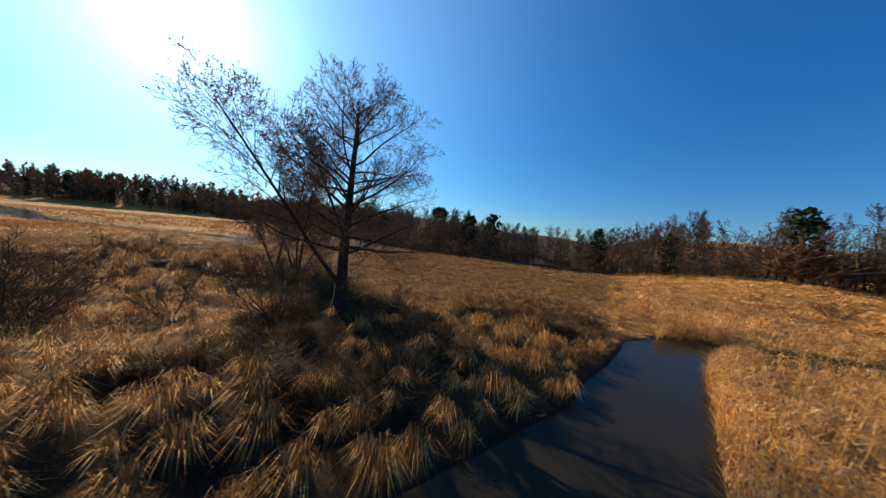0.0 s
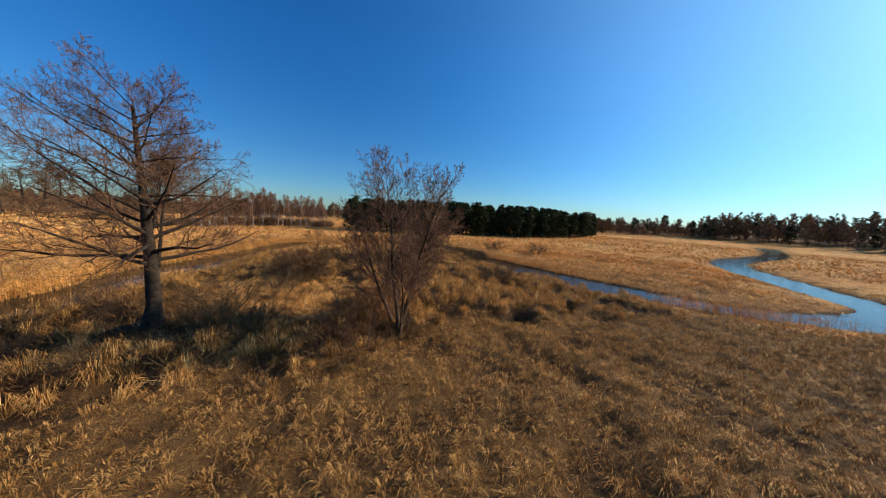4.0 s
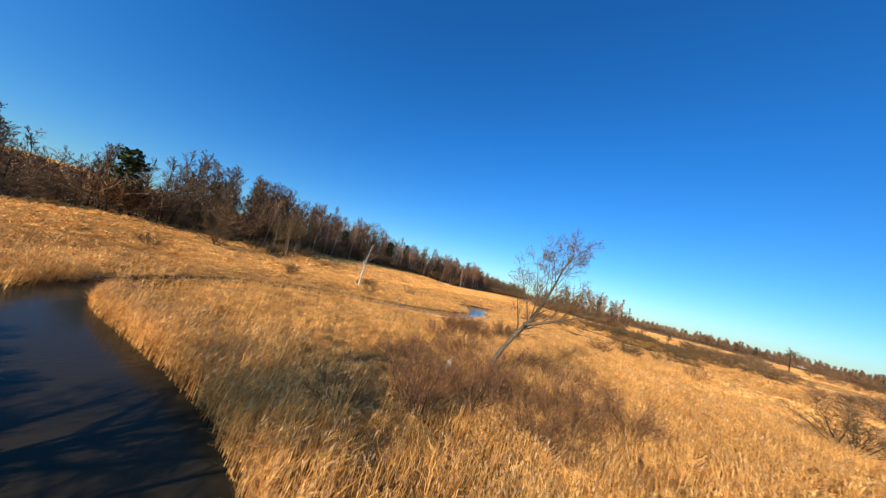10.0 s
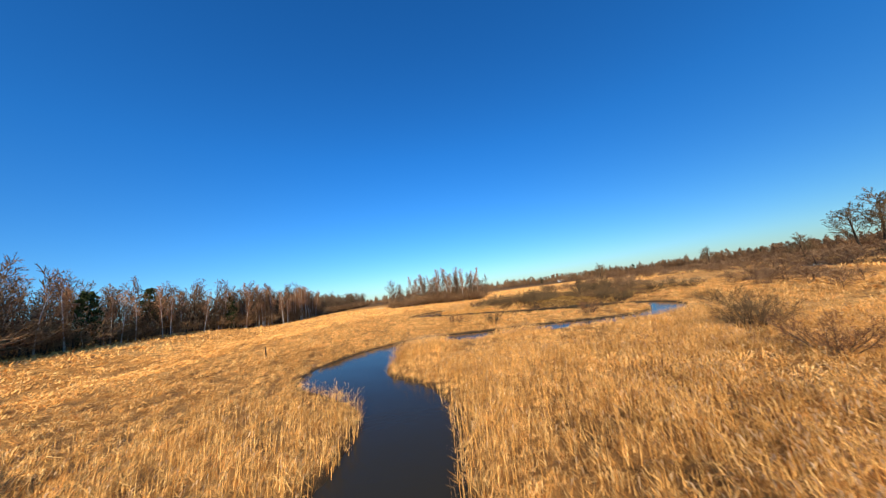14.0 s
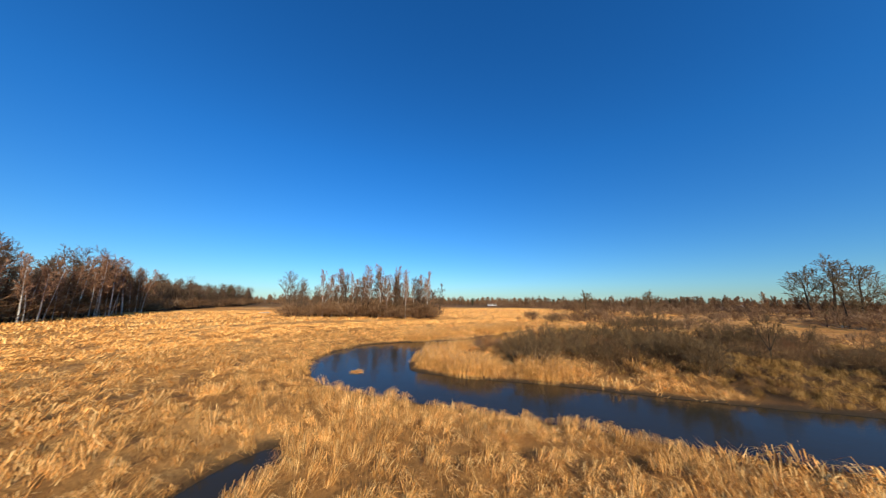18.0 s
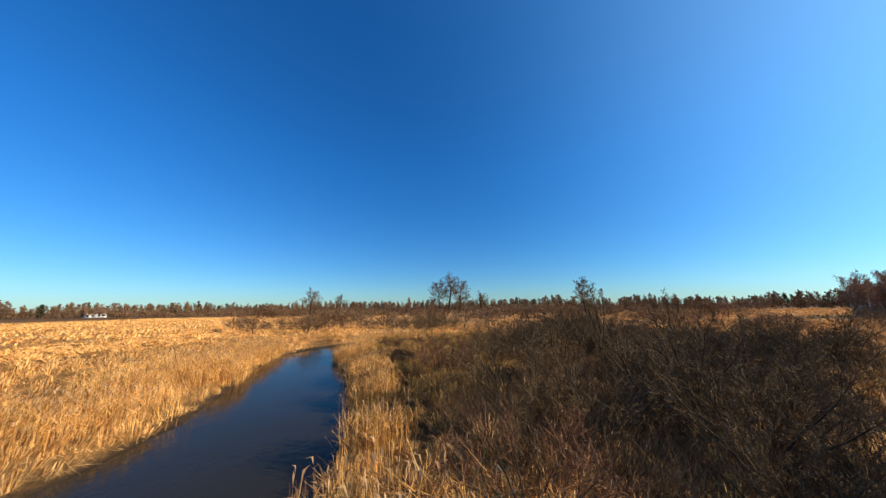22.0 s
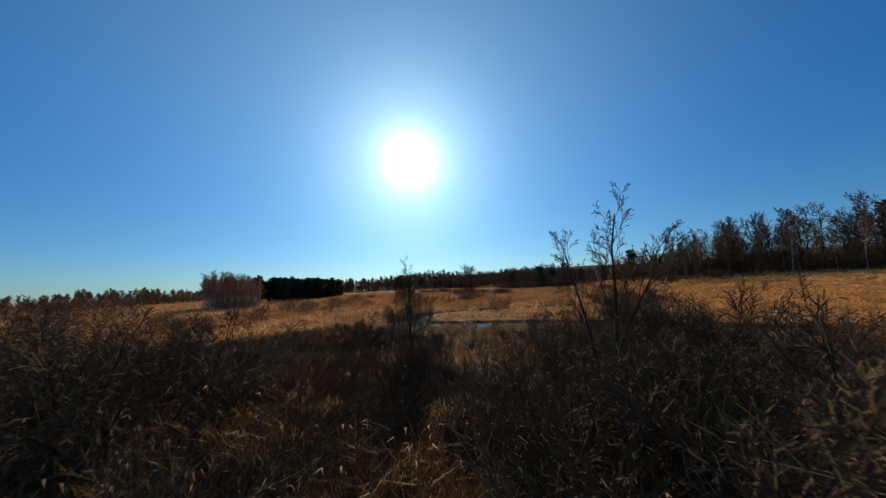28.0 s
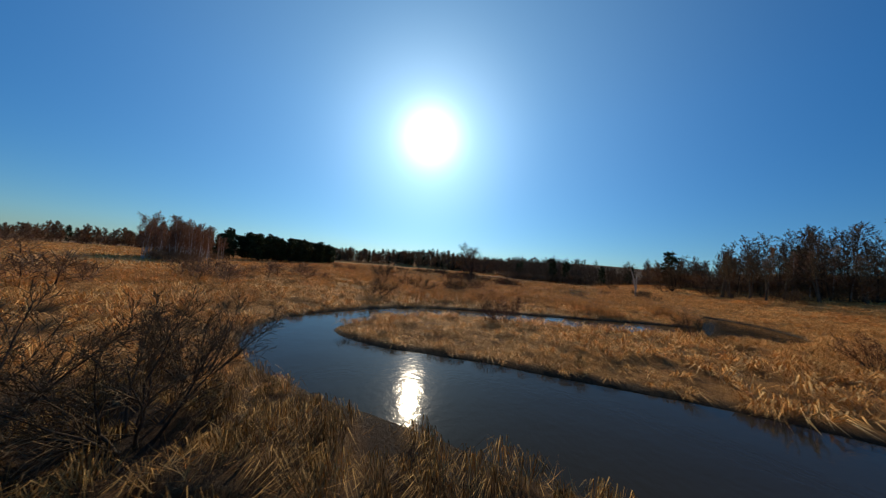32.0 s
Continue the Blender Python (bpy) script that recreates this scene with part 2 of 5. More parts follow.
# ---- plan ----
# the river's middle line: x, y, half width
RIVER = [(190, 40, 3), (130, 24, 3), (85, 22, 3), (66, 14, 3), (55, 6, 3.2), (44, -2, 2.6), (34, 0, 2.3), (27.5, 6.5, 2.2), (24.4, 14, 2.8),
         (22.1, 22, 3.3), (21.5, 30, 3.1), (21.8, 38, 2.5), (25, 46.5, 2.8), (23, 54.5, 2.9), (15, 60, 2.9), (4, 63.5, 3.1), (-5, 62.5, 3.5), (-10.5, 58.5, 3.0),
         (-14, 52, 2.3), (-17.5, 43.5, 3.0), (-21, 36, 3.8), (-23.4, 29, 2.7), (-27.5, 21.2, 2.6), (-29.4, 15.4, 2.3),
         (-30.6, 9, 2.1), (-31.6, 4, 2.1), (-34, 0.4, 1.9), (-39, -1.8, 1.8), (-46.5, -4.2, 1.9), (-54, -3.4, 2.3), (-60.4, 1.9, 3.0), (-65, 7.6, 3.0),
         (-70, 14, 2.9), (-75.5, 17.4, 2.9), (-81, 20, 2.6), (-87.5, 20.8, 2.5), (-93, 18.2, 2.6), (-99, 17.2, 4.2), (-105, 21.5, 4.2), (-107.6, 28, 3.5),
         (-105.2, 34.5, 3.2), (-103.2, 41, 3.0), (-100.6, 48, 2.5), (-98.2, 54, 2.2), (-98.6, 60, 2.2), (-101.2, 65.3, 2.3), (-105.5, 68.2, 2.3), (-110.3, 66.5, 2.6), (-114.6, 61.6, 3.3), (-119.5, 55.8, 3.8),
         (-126.0, 50.0, 4.2), (-133.8, 44.9, 4.0), (-140.5, 39.6, 3.6), (-147.5, 36.3, 4.2), (-155, 38.6, 5.4), (-159.6, 43.6, 5.0), (-159.1, 50, 4.1), (-158.2, 57.5, 3.6),
         (-159.6, 65, 3.3), (-162.2, 73, 3.1), (-163, 79.5, 2.9), (-159.5, 85.5, 2.2), (-152, 87.4, 2.4), (-144, 89.6, 2.6), (-137.0, 95.6, 2.6), (-129, 103, 2.4),
         (-118, 110, 2.2), (-104, 108, 2.2), (-92, 116, 2.2), (-95, 135, 2.2), (-120, 160, 2.4), (-140, 200, 2.6), (-210, 260, 3), (-380, 420, 4)]


def smooth_line(pts, step):
    """A spline through the points, sampled about every step metres."""
    p = np.array(pts, float)
    out = []
    for i in range(len(p) - 1):
        a, b, c, d = p[max(i - 1, 0)], p[i], p[i + 1], p[min(i + 2, len(p) - 1)]
        n = max(2, int(np.linalg.norm((c - b)[:2]) / step))
        for u in np.arange(n) / n:
            out.append(0.5 * (2 * b + (c - a) * u + (2 * a - 5 * b + 4 * c - d) * u * u + (3 * b - 3 * c + d - a) * u ** 3))
    return np.array(out)


# a narrow inlet on the western reach
INLET = [(-133.2, 24.6, 0.6), (-135.0, 26.4, 1.0), (-136.8, 28.4, 0.6)]
RLINE = np.r_[smooth_line(RIVER, 1.2), smooth_line(INLET, 0.6)]


def exact_shore(x, y, line):
    best = np.full(len(x), 1e9)
    for px, py, hw in line:
        np.minimum(best, np.hypot(x - px, y - py) - hw, out=best)
    return best


SX, SY, SS = -215.0, -60.0, 0.6
SNX, SNY = 490, 320
_sx, _sy = np.meshgrid(SX + SS * np.arange(SNX), SY + SS * np.arange(SNY))
SHORE = exact_shore(_sx.ravel(), _sy.ravel(), RLINE).reshape(SNY, SNX)


def shore(x, y):
    """Metres from the water's edge; negative in the water."""
    x, y = np.asarray(x, float).ravel(), np.asarray(y, float).ravel()
    u, v = (x - SX) / SS, (y - SY) / SS
    inside = (u > 0) & (u < SNX - 1.01) & (v > 0) & (v < SNY - 1.01)
    out = np.empty(len(x))
    i, j = u[inside].astype(int), v[inside].astype(int)
    a, b = u[inside] - i, v[inside] - j
    out[inside] = (SHORE[j, i] * (1 - a) + SHORE[j, i + 1] * a) * (1 - b) + (SHORE[j + 1, i] * (1 - a) + SHORE[j + 1, i + 1] * a) * b
    if not inside.all():
        out[~inside] = exact_shore(x[~inside], y[~inside], RLINE[::2])
    return out


LATTICE = np.random.RandomState(5).rand(256, 256)


def vnoise(x, y, scale, seed=0):
    """Smooth value noise, 0 to 1."""
    x, y = np.asarray(x) / scale + seed * 17.3, np.asarray(y) / scale + seed * 9.1
    xi, yi = np.floor(x).astype(int), np.floor(y).astype(int)
    u, v = x - xi, y - yi
    u, v = u * u * (3 - 2 * u), v * v * (3 - 2 * v)
    g = lambda a, b: LATTICE[a % 256, b % 256]
    return (g(xi, yi) * (1 - u) + g(xi + 1, yi) * u) * (1 - v) + (g(xi, yi + 1) * (1 - u) + g(xi + 1, yi + 1) * u) * v


def step01(a, b, v):
    u = np.clip((v - a) / (b - a), 0, 1)
    return u * u * (3 - 2 * u)


def turf_mask(x, y):
    """The short meadow inside the river's loop."""
    x, y = np.asarray(x, float), np.asarray(y, float)
    north = np.interp(x, [-30, -24, -20, -12, 0, 8, 16, 26, 60], [-3, 3.5, 7.5, 10.5, 11.5, 9.2, 8.6, 0, -8])
    return step01(-1.0, 1.6, north - y + 3.0 * (vnoise(x, y, 5, 3) - 0.5)) * step01(-52, -45, y) * step01(-31, -27, x) * step01(68, 56, x)


# open tussocky spots in the scrub: x, y, reach
OPEN = [(-150, 72.5, 4.5), (-145.5, 75.5, 4.5), (-149, 78.5, 4.5), (-148.5, 62, 3), (-123.5, 68, 4.5), (-129, 64, 4), (-127, 66, 5.5), (-121, 67, 4.5), (-126, 60, 4.5), (-131, 69, 3), (-147.5, 76, 4.5), (-153.5, 60, 3.5), (-154, 70, 4)]


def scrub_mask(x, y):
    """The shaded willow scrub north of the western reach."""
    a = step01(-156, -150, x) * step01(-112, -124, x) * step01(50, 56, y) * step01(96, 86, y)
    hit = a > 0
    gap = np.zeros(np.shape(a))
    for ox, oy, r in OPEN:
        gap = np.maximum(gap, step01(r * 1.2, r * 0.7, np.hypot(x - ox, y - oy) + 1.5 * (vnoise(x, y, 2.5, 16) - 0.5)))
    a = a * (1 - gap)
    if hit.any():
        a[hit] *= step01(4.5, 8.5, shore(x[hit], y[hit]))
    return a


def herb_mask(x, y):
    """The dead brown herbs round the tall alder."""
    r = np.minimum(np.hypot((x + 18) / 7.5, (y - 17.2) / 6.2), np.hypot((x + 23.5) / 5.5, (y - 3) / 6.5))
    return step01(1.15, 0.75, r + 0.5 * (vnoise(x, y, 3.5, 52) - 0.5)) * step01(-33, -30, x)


# the front of the southern wood, from west to east
SOUTH = [(-480, 30), (-380, 5), (-300, -12), (-250, -18), (-228, -22), (-196, -38), (-150, -46), (-103, -42.5), (-72, -36.5), (-50, -43.5), (-12, -45), (20, -35), (45, -37), (75, -54), (140, -100), (260, -130)]


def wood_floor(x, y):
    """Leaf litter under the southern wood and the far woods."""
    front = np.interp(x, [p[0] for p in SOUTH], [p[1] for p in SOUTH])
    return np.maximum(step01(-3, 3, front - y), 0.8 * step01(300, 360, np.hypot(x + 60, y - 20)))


def rough_mask(x, y):
    """The tussocky rough inside the loop, between the turf and the river."""
    return step01(-34, -28, x) * step01(21, 17, x) * step01(3, 7, y) * step01(52, 40, y) * (1 - turf_mask(x, y)) * (1 - 0.85 * step01(8, 5, np.hypot((x + 8) / 1.3, y - 20.5))) + step01(-160, -156, x) * step01(-112, -116, x) * step01(54, 60, y) * step01(96, 90, y)


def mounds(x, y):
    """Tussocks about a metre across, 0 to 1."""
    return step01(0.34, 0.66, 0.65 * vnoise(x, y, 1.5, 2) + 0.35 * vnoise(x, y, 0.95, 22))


def ground_z(x, y, d=None):
    x, y = np.asarray(x, float), np.asarray(y, float)
    d = shore(x, y) if d is None else d
    t = turf_mask(x, y)
    base = 0.34 + 0.25 * (vnoise(x, y, 14, 1) - 0.5)
    tus = mounds(x, y) * (0.3 + 0.6 * rough_mask(x, y)) + vnoise(x, y, 0.9, 4) * 0.12
    hum = tus * (1 - 0.15 * t) * (0.55 + 0.6 * vnoise(x, y, 18, 9))
    low = step01(0.3, 5.0, d)  # the banks lie low
    base = 0.16 + (base - 0.16) * low + hum * (0.25 + 0.75 * low) * step01(0.1, 2.0, d)
    far = np.hypot(x + 60, y - 20)
    base = base + 2.0 * step01(300, 1500, far)
    base = base + 9 * step01(44, 115, -y) * step01(-215, -150, x) * step01(-10, -60, x) + 12 * step01(90, 420, -y)
    base = base + 5 * step01(72, 125, -y) * step01(0, 60, x)
    base = base + 3 * step01(210, 320, x) + 11 * step01(215, 300, x) * step01(40, -50, y)
    base = base + 3.3 * step01(14, 44, -y) * step01(-265, -185, x) * step01(-20, -55, x)
    edge = 0.35 * (vnoise(x, y, 2.3, 6) - 0.5)
    return -0.9 + (base + 0.9) * step01(-1.3, 0.45, d + edge)


def mesh_np(name, verts, faces):
    """A mesh from arrays; faces all with the same number of corners."""
    me = bpy.data.meshes.new(name)
    verts, faces = np.asarray(verts, np.float32), np.asarray(faces, np.int32)
    n, k = faces.shape
    me.vertices.add(len(verts))
    me.vertices.foreach_set("co", verts.ravel())
    me.loops.add(n * k)
    me.loops.foreach_set("vertex_index", faces.ravel())
    me.polygons.add(n)
    me.polygons.foreach_set("loop_start", np.arange(0, n * k, k, dtype=np.int32))
    me.update(calc_edges=True)
    return me


def grid_faces(nx, ny):
    i, j = np.meshgrid(np.arange(nx - 1), np.arange(ny - 1))
    a = (j * nx + i).ravel()
    return np.stack([a, a + 1, a + 1 + nx, a + nx], 1)


def axis(lo, hi, step, reach):
    mid = np.arange(lo, hi + step, step)
    out = step * np.cumsum(1.09 ** np.arange(1, 200))
    out = out[out < reach]
    return np.r_[(lo - out)[::-1], mid, mid[-1] + out]


# the stretch of marsh that is built blade by blade
CORE = smooth_line([(-31, 27, 0), (-30, 10, 0), (-22, 0, 0), (-8, -3, 0), (4, 5, 0), (12, 10, 0), (6, 15, 0), (-4, 27, 0), (-20, 30, 0), (-40, 23, 0), (-60, 19, 0), (-85, 18, 0), (-110, 24, 0), (-135, 32, 0), (-150, 45, 0),
                    (-155, 62, 0), (-148, 75, 0), (-136, 75, 0), (-126, 66, 0), (-114, 62, 0)], 3.0)
CX, CY = np.meshgrid(np.arange(-215, 80, 2.0), np.arange(-60, 130, 2.0))
CD = np.full(CX.shape, 1e9)
for px, py, _ in CORE:
    np.minimum(CD, np.hypot(CX - px, CY - py), out=CD)


def core_dist(x, y):
    i = np.clip(((x + 215) / 2).astype(int), 0, CD.shape[1] - 1)
    j = np.clip(((y + 60) / 2).astype(int), 0, CD.shape[0] - 1)
    return CD[j, i]


# ---- ground and water ----
gx, gy = axis(-170, 30, 0.5, 3000), axis(-14, 92, 0.5, 3000)
X, Y = np.meshgrid(gx, gy)
X, Y = X.ravel(), Y.ravel()
GD = shore(X, Y)
Z = ground_z(X, Y, GD)
me = mesh_np("ground", np.stack([X, Y, Z], 1), grid_faces(len(gx), len(gy)))
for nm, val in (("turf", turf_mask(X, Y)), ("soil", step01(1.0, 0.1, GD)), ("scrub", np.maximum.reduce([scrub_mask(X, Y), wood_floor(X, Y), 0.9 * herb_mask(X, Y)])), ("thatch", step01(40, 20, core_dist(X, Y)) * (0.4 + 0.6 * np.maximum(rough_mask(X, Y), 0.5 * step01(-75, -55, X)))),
                # painted shade: the hollows between mounds, and the rough as a whole
                ("hollow_shade", np.maximum(0.7 * rough_mask(X, Y), 1 - step01(0.1, 0.5, mounds(X, Y))) * (0.3 + 0.7 * rough_mask(X, Y) + 0.25 * turf_mask(X, Y)) * step01(60, 20, core_dist(X, Y)))):
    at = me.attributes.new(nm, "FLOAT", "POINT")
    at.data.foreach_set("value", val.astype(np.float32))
me.polygons.foreach_set("use_smooth", np.ones(len(me.polygons), bool))
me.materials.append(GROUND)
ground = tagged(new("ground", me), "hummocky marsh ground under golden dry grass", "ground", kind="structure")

wx, wy = np.linspace(-420, 440, 40), np.linspace(-90, 440, 30)
WX, WY = np.meshgrid(wx, wy)
me = mesh_np("water", np.stack([WX.ravel(), WY.ravel(), np.zeros(WX.size)], 1), grid_faces(40, 30))
me.materials.append(WATER)
water = tagged(new("water", me), "dark still river water with faint ripples", "river", kind="structure")

# ---- tree and shrub shapes ----
def rot_off(d, ang, around):
    """The direction d bent by ang radians, towards the side given by around."""
    x, y, z = d
    n = math.sqrt(x * x + y * y + z * z)
    x, y, z = x / n, y / n, z / n
    ax, ay, az = (y, -x, 0.0) if abs(z) < 0.95 else (0.0, z, -y)
    n = math.sqrt(ax * ax + ay * ay + az * az)
    ax, ay, az = ax / n, ay / n, az / n
    bx, by, bz = y * az - z * ay, z * ax - x * az, x * ay - y * ax
    c, s = math.cos(ang), math.sin(ang)
    u, v = math.cos(around) * s, math.sin(around) * s
    return np.array((x * c + ax * u + bx * v, y * c + ay * u + by * v, z * c + az * u + bz * v))


GROWN = [0]


def grow(rng, out, p, d, length, r, level, plan):
    """Adds the pieces (start, end, two radii, level) of one branch and all that it bears."""
    n, kids, share, angle, rise, wob = plan[level][:6]
    pts = [np.array(p, float)]
    d = np.array(d, float)
    for i in range(n):
        d = d + rng.normal(0, wob, 3)
        d[2] += rise / n
        d /= math.sqrt(d[0] * d[0] + d[1] * d[1] + d[2] * d[2])
        pts.append(pts[-1] + d * length / n)
    rad = [r * (1 - 0.82 * i / n) for i in range(n + 1)]
    GROWN[0] += 1
    for i in range(n):
        out.append((pts[i], pts[i + 1], rad[i], rad[i + 1], level, GROWN[0]))
    if level + 1 >= len(plan):
        return
    around = rng.uniform(0, 6.28)
    lo = plan[level + 1][6] if len(plan[level + 1]) > 6 else 0.25
    for k in range(kids):
        u = lo + (1 - lo) * (k + rng.uniform(0.1, 0.9)) / kids
        i = min(int(u * n), n - 1)
        q = pts[i] + (pts[i + 1] - pts[i]) * (u * n - i)
        around += 2.4 + rng.normal(0, 0.4)
        dk = rot_off(pts[i + 1] - pts[i], angle * rng.uniform(0.75, 1.2) * (1 - 0.5 * u if level == 0 else 1), around)
        taper = (1 - 0.55 * u) if level == 0 else (1.1 - 0.5 * u)
        grow(rng, out, q, dk, length * share * taper * rng.uniform(0.8, 1.2), max(r * (1 - 0.8 * u) * (0.4 if level == 0 else 0.5), 0.006), level + 1, plan)


def tubes(segs, sides, least=0.0):
    """Tapered prisms along all the pieces, as vertices and quads."""
    a, b = np.array([s[0] for s in segs]), np.array([s[1] for s in segs])
    ra = np.maximum([s[2] for s in segs], least)
    rb = np.maximum([s[3] for s in segs], least)
    d = b - a
    d /= np.linalg.norm(d, axis=1)[:, None] + 1e-9
    side = np.cross(d, np.where(np.abs(d[:, 2:]) < 0.9, (0.0, 0.0, 1.0), (1.0, 0.0, 0.0)))
    side /= np.linalg.norm(side, axis=1)[:, None]
    up = np.cross(d, side)
    ring = []
    for c, r in ((a, ra), (b, rb)):
        for k in range(sides):
            w = 2 * math.pi * k / sides
            ring.append(c + (side * math.cos(w) + up * math.sin(w)) * r[:, None])
    v = np.stack(ring, 1)
    n, m = len(segs), 2 * sides
    f = np.array([[k, (k + 1) % sides, sides + (k + 1) % sides, sides + k] for k in range(sides)])
    return v.reshape(-1, 3), (np.arange(n)[:, None, None] * m + f).reshape(-1, 4)


def ribbons(segs, width, rng):
    """Flat twigs, each facing its own way."""
    a, b = np.array([s[0] for s in segs]), np.array([s[1] for s in segs])
    side = np.cross(b - a, rng.normal(0, 1, (len(a), 3)))
    side *= width / (np.linalg.norm(side, axis=1)[:, None] + 1e-9)
    v = np.stack([a - side, a + side, b + side * 0.6, b - side * 0.6], 1).reshape(-1, 3)
    return v, np.arange(len(v)).reshape(-1, 4)


def limbs(segs, sides):
    """One closed tapering tube for each branch among the pieces."""
    runs = defaultdict(list)
    for s in segs:
        runs[s[5]].append(s)
    out = []
    for run in runs.values():
        pts, rad = [run[0][0]] + [s[1] for s in run], [run[0][2]] + [s[3] for s in run]
        v, f = [], []
        for i, (p, r) in enumerate(zip(pts, rad)):
            d = pts[min(i + 1, len(pts) - 1)] - pts[max(i - 1, 0)]
            d = d / np.linalg.norm(d)
            a = np.cross(d, (0.0, 1.0, 0.0) if abs(d[1]) < 0.9 else (1.0, 0.0, 0.0))
            a /= np.linalg.norm(a)
            b = np.cross(d, a)
            flare = 1.5 if i == 0 and run[0][4] == 0 else 1.0
            for k in range(sides):
                w = 2 * math.pi * k / sides
                v.append(p + (a * math.cos(w) + b * math.sin(w)) * r * flare)
        for i in range(len(pts) - 1):
            for k in range(sides):
                q = i * sides + k
                q2 = i * sides + (k + 1) % sides
                f.append((q, q2, q2 + sides, q + sides))
        me = mesh_np("limb", v, f)
        me.polygons.foreach_set("use_smooth", np.ones(len(me.polygons), bool))
        out.append((run[0][4], me))
    return out


def fine_wood(segs, twig, rng):
    """Twigs as thin prisms, the last and finest ones as narrow ribbons."""
    last = max(s[4] for s in segs)
    v, f = tubes([s for s in segs if s[4] < last], 3, twig)
    v2, f2 = ribbons([s for s in segs if s[4] == last], twig * 1.1, rng)
    return np.r_[v, v2], np.r_[f, f2 + len(v)]


def part(name, me, mat, parent, label=""):
    me.materials.clear()
    me.materials.append(mat)
    ob = new(name, me)
    ob.parent = parent
    if label:
        ob["label"] = label
    return ob


def tree_meshes(seed, start, plan, length, radius, split, sides=6, twig=0.007, extra=()):
    """Meshes of the thick wood and of the fine wood of a tree."""
    rng = np.random.RandomState(seed)
    segs = []
    for p, d, ln, r in start:
        grow(rng, segs, p, d, ln * length, r * radius, 0, plan)
    segs += list(extra)
    thick, fine = [s for s in segs if s[4] < split], [s for s in segs if s[4] >= split]
    return limbs(thick, sides), mesh_np("crown", *fine_wood(fine, twig, rng)), segs


def tree_thing(name, at, meshes, mats, label, category="tree", group="", turn=0.0, size=1.0):
    x, y = at
    z = float(ground_z([x], [y])[0]) - 0.12
    e = tagged(new(name), label, category, group)
    e.empty_display_size = 0.2
    for level, me in meshes[0]:
        part("trunk" if level == 0 else "limb", me, mats[0], e)
    part("crown", meshes[1], mats[1], e)
    e.matrix_basis = pose(x, y, z, 0, 0, turn) @ Matrix.Scale(size, 4)
    return e


# pieces along, children, their length share, angle, rise, wobble, first place along the parent
ALDER = [(9, 38, 0.55, 1.8, 0.0, 0.02), (6, 9, 0.48, 0.8, 0.14, 0.1, 0.3), (4, 8, 0.5, 0.75, 0.15, 0.13, 0.2), (2, 9, 0.5, 0.8, 0.1, 0.16, 0.1), (1, 0, 0, 0, 0.05, 0.2, 0.3)]
SMALL = [(6, 13, 0.5, 0.6, 0.1, 0.06), (5, 8, 0.5, 0.6, 0.35, 0.1, 0.3), (3, 6, 0.5, 0.65, 0.2, 0.12, 0.2), (2, 5, 0.55, 0.7, 0.1, 0.16, 0.2), (1, 0, 0, 0, 0.05, 0.2, 0.3)]
SHRUB = [(5, 9, 0.5, 0.65, 0.25, 0.12), (2, 6, 0.55, 0.65, 0.2, 0.16, 0.15), (1, 5, 0.6, 0.7, 0.1, 0.2, 0.15), (1, 0, 0, 0, 0.05, 0.2, 0.3)]


def stems(rng, n, lean, spread=0.25):
    out = []
    for k in range(n):
        w = 6.28 * k / n + rng.uniform(-0.3, 0.3)
        a = lean * rng.uniform(0.3, 1.1)
        out.append(((math.cos(w) * spread, math.sin(w) * spread, 0), (math.cos(w) * math.sin(a), math.sin(w) * math.sin(a), math.cos(a)), rng.uniform(0.75, 1.1), 1.0))
    return out


# ---- the large alder and the trees beside it ----
lean_rng = np.random.RandomState(3)
lean = []
grow(lean_rng, lean, (0, 0, 1.6), (-0.09, 0.69, 0.72), 9.7, 0.13, 0, [(8, 16, 0.4, 0.9, 0.1, 0.03), (5, 9, 0.5, 0.8, 0.2, 0.1, 0.4), (3, 8, 0.5, 0.8, 0.1, 0.14, 0.2), (2, 6, 0.5, 0.8, 0.1, 0.16, 0.2), (1, 0, 0, 0, 0.05, 0.2, 0.3)])
grow(lean_rng, lean, (0.02, 0.08, 4.4), (0.02, 0.5, 0.85), 5.4, 0.09, 0, [(8, 13, 0.42, 0.9, 0.1, 0.04), (5, 9, 0.5, 0.8, 0.2, 0.1, 0.35), (3, 8, 0.5, 0.8, 0.1, 0.14, 0.2), (2, 6, 0.5, 0.8, 0.1, 0.16, 0.2), (1, 0, 0, 0, 0.05, 0.2, 0.3)])
alder_meshes = tree_meshes(11, [((0, 0, 0), (0.02, 0.0, 1), 1, 1)], ALDER, 11.1, 0.37, 2, 8, 0.0062, lean)
tree_thing("alder_tree", (-15.5, 15.8), alder_meshes, (BARK, RUST), "tall bare alder with spreading limbs and a leaning side stem")

TWIGGY = [(8, 17, 0.5, 0.95, 0.05, 0.045), (5, 8, 0.48, 0.6, 0.6, 0.1, 0.28), (3, 7, 0.5, 0.65, 0.25, 0.12, 0.15), (2, 6, 0.55, 0.7, 0.1, 0.16, 0.2), (1, 0, 0, 0, 0.05, 0.2, 0.3)]
b_meshes = tree_meshes(21, [((0, 0, 0), (-0.08, -0.04, 1), 1, 1), ((0.15, 0.1, 0.3), (0.34, 0.25, 1), 0.74, 0.7), ((-0.1, 0.15, 0.2), (-0.4, 0.2, 1), 0.76, 0.7), ((0, -0.15, 0.2), (-0.1, -0.5, 1), 0.6, 0.6)], TWIGGY, 8.6, 0.15, 2, 6, 0.0075)
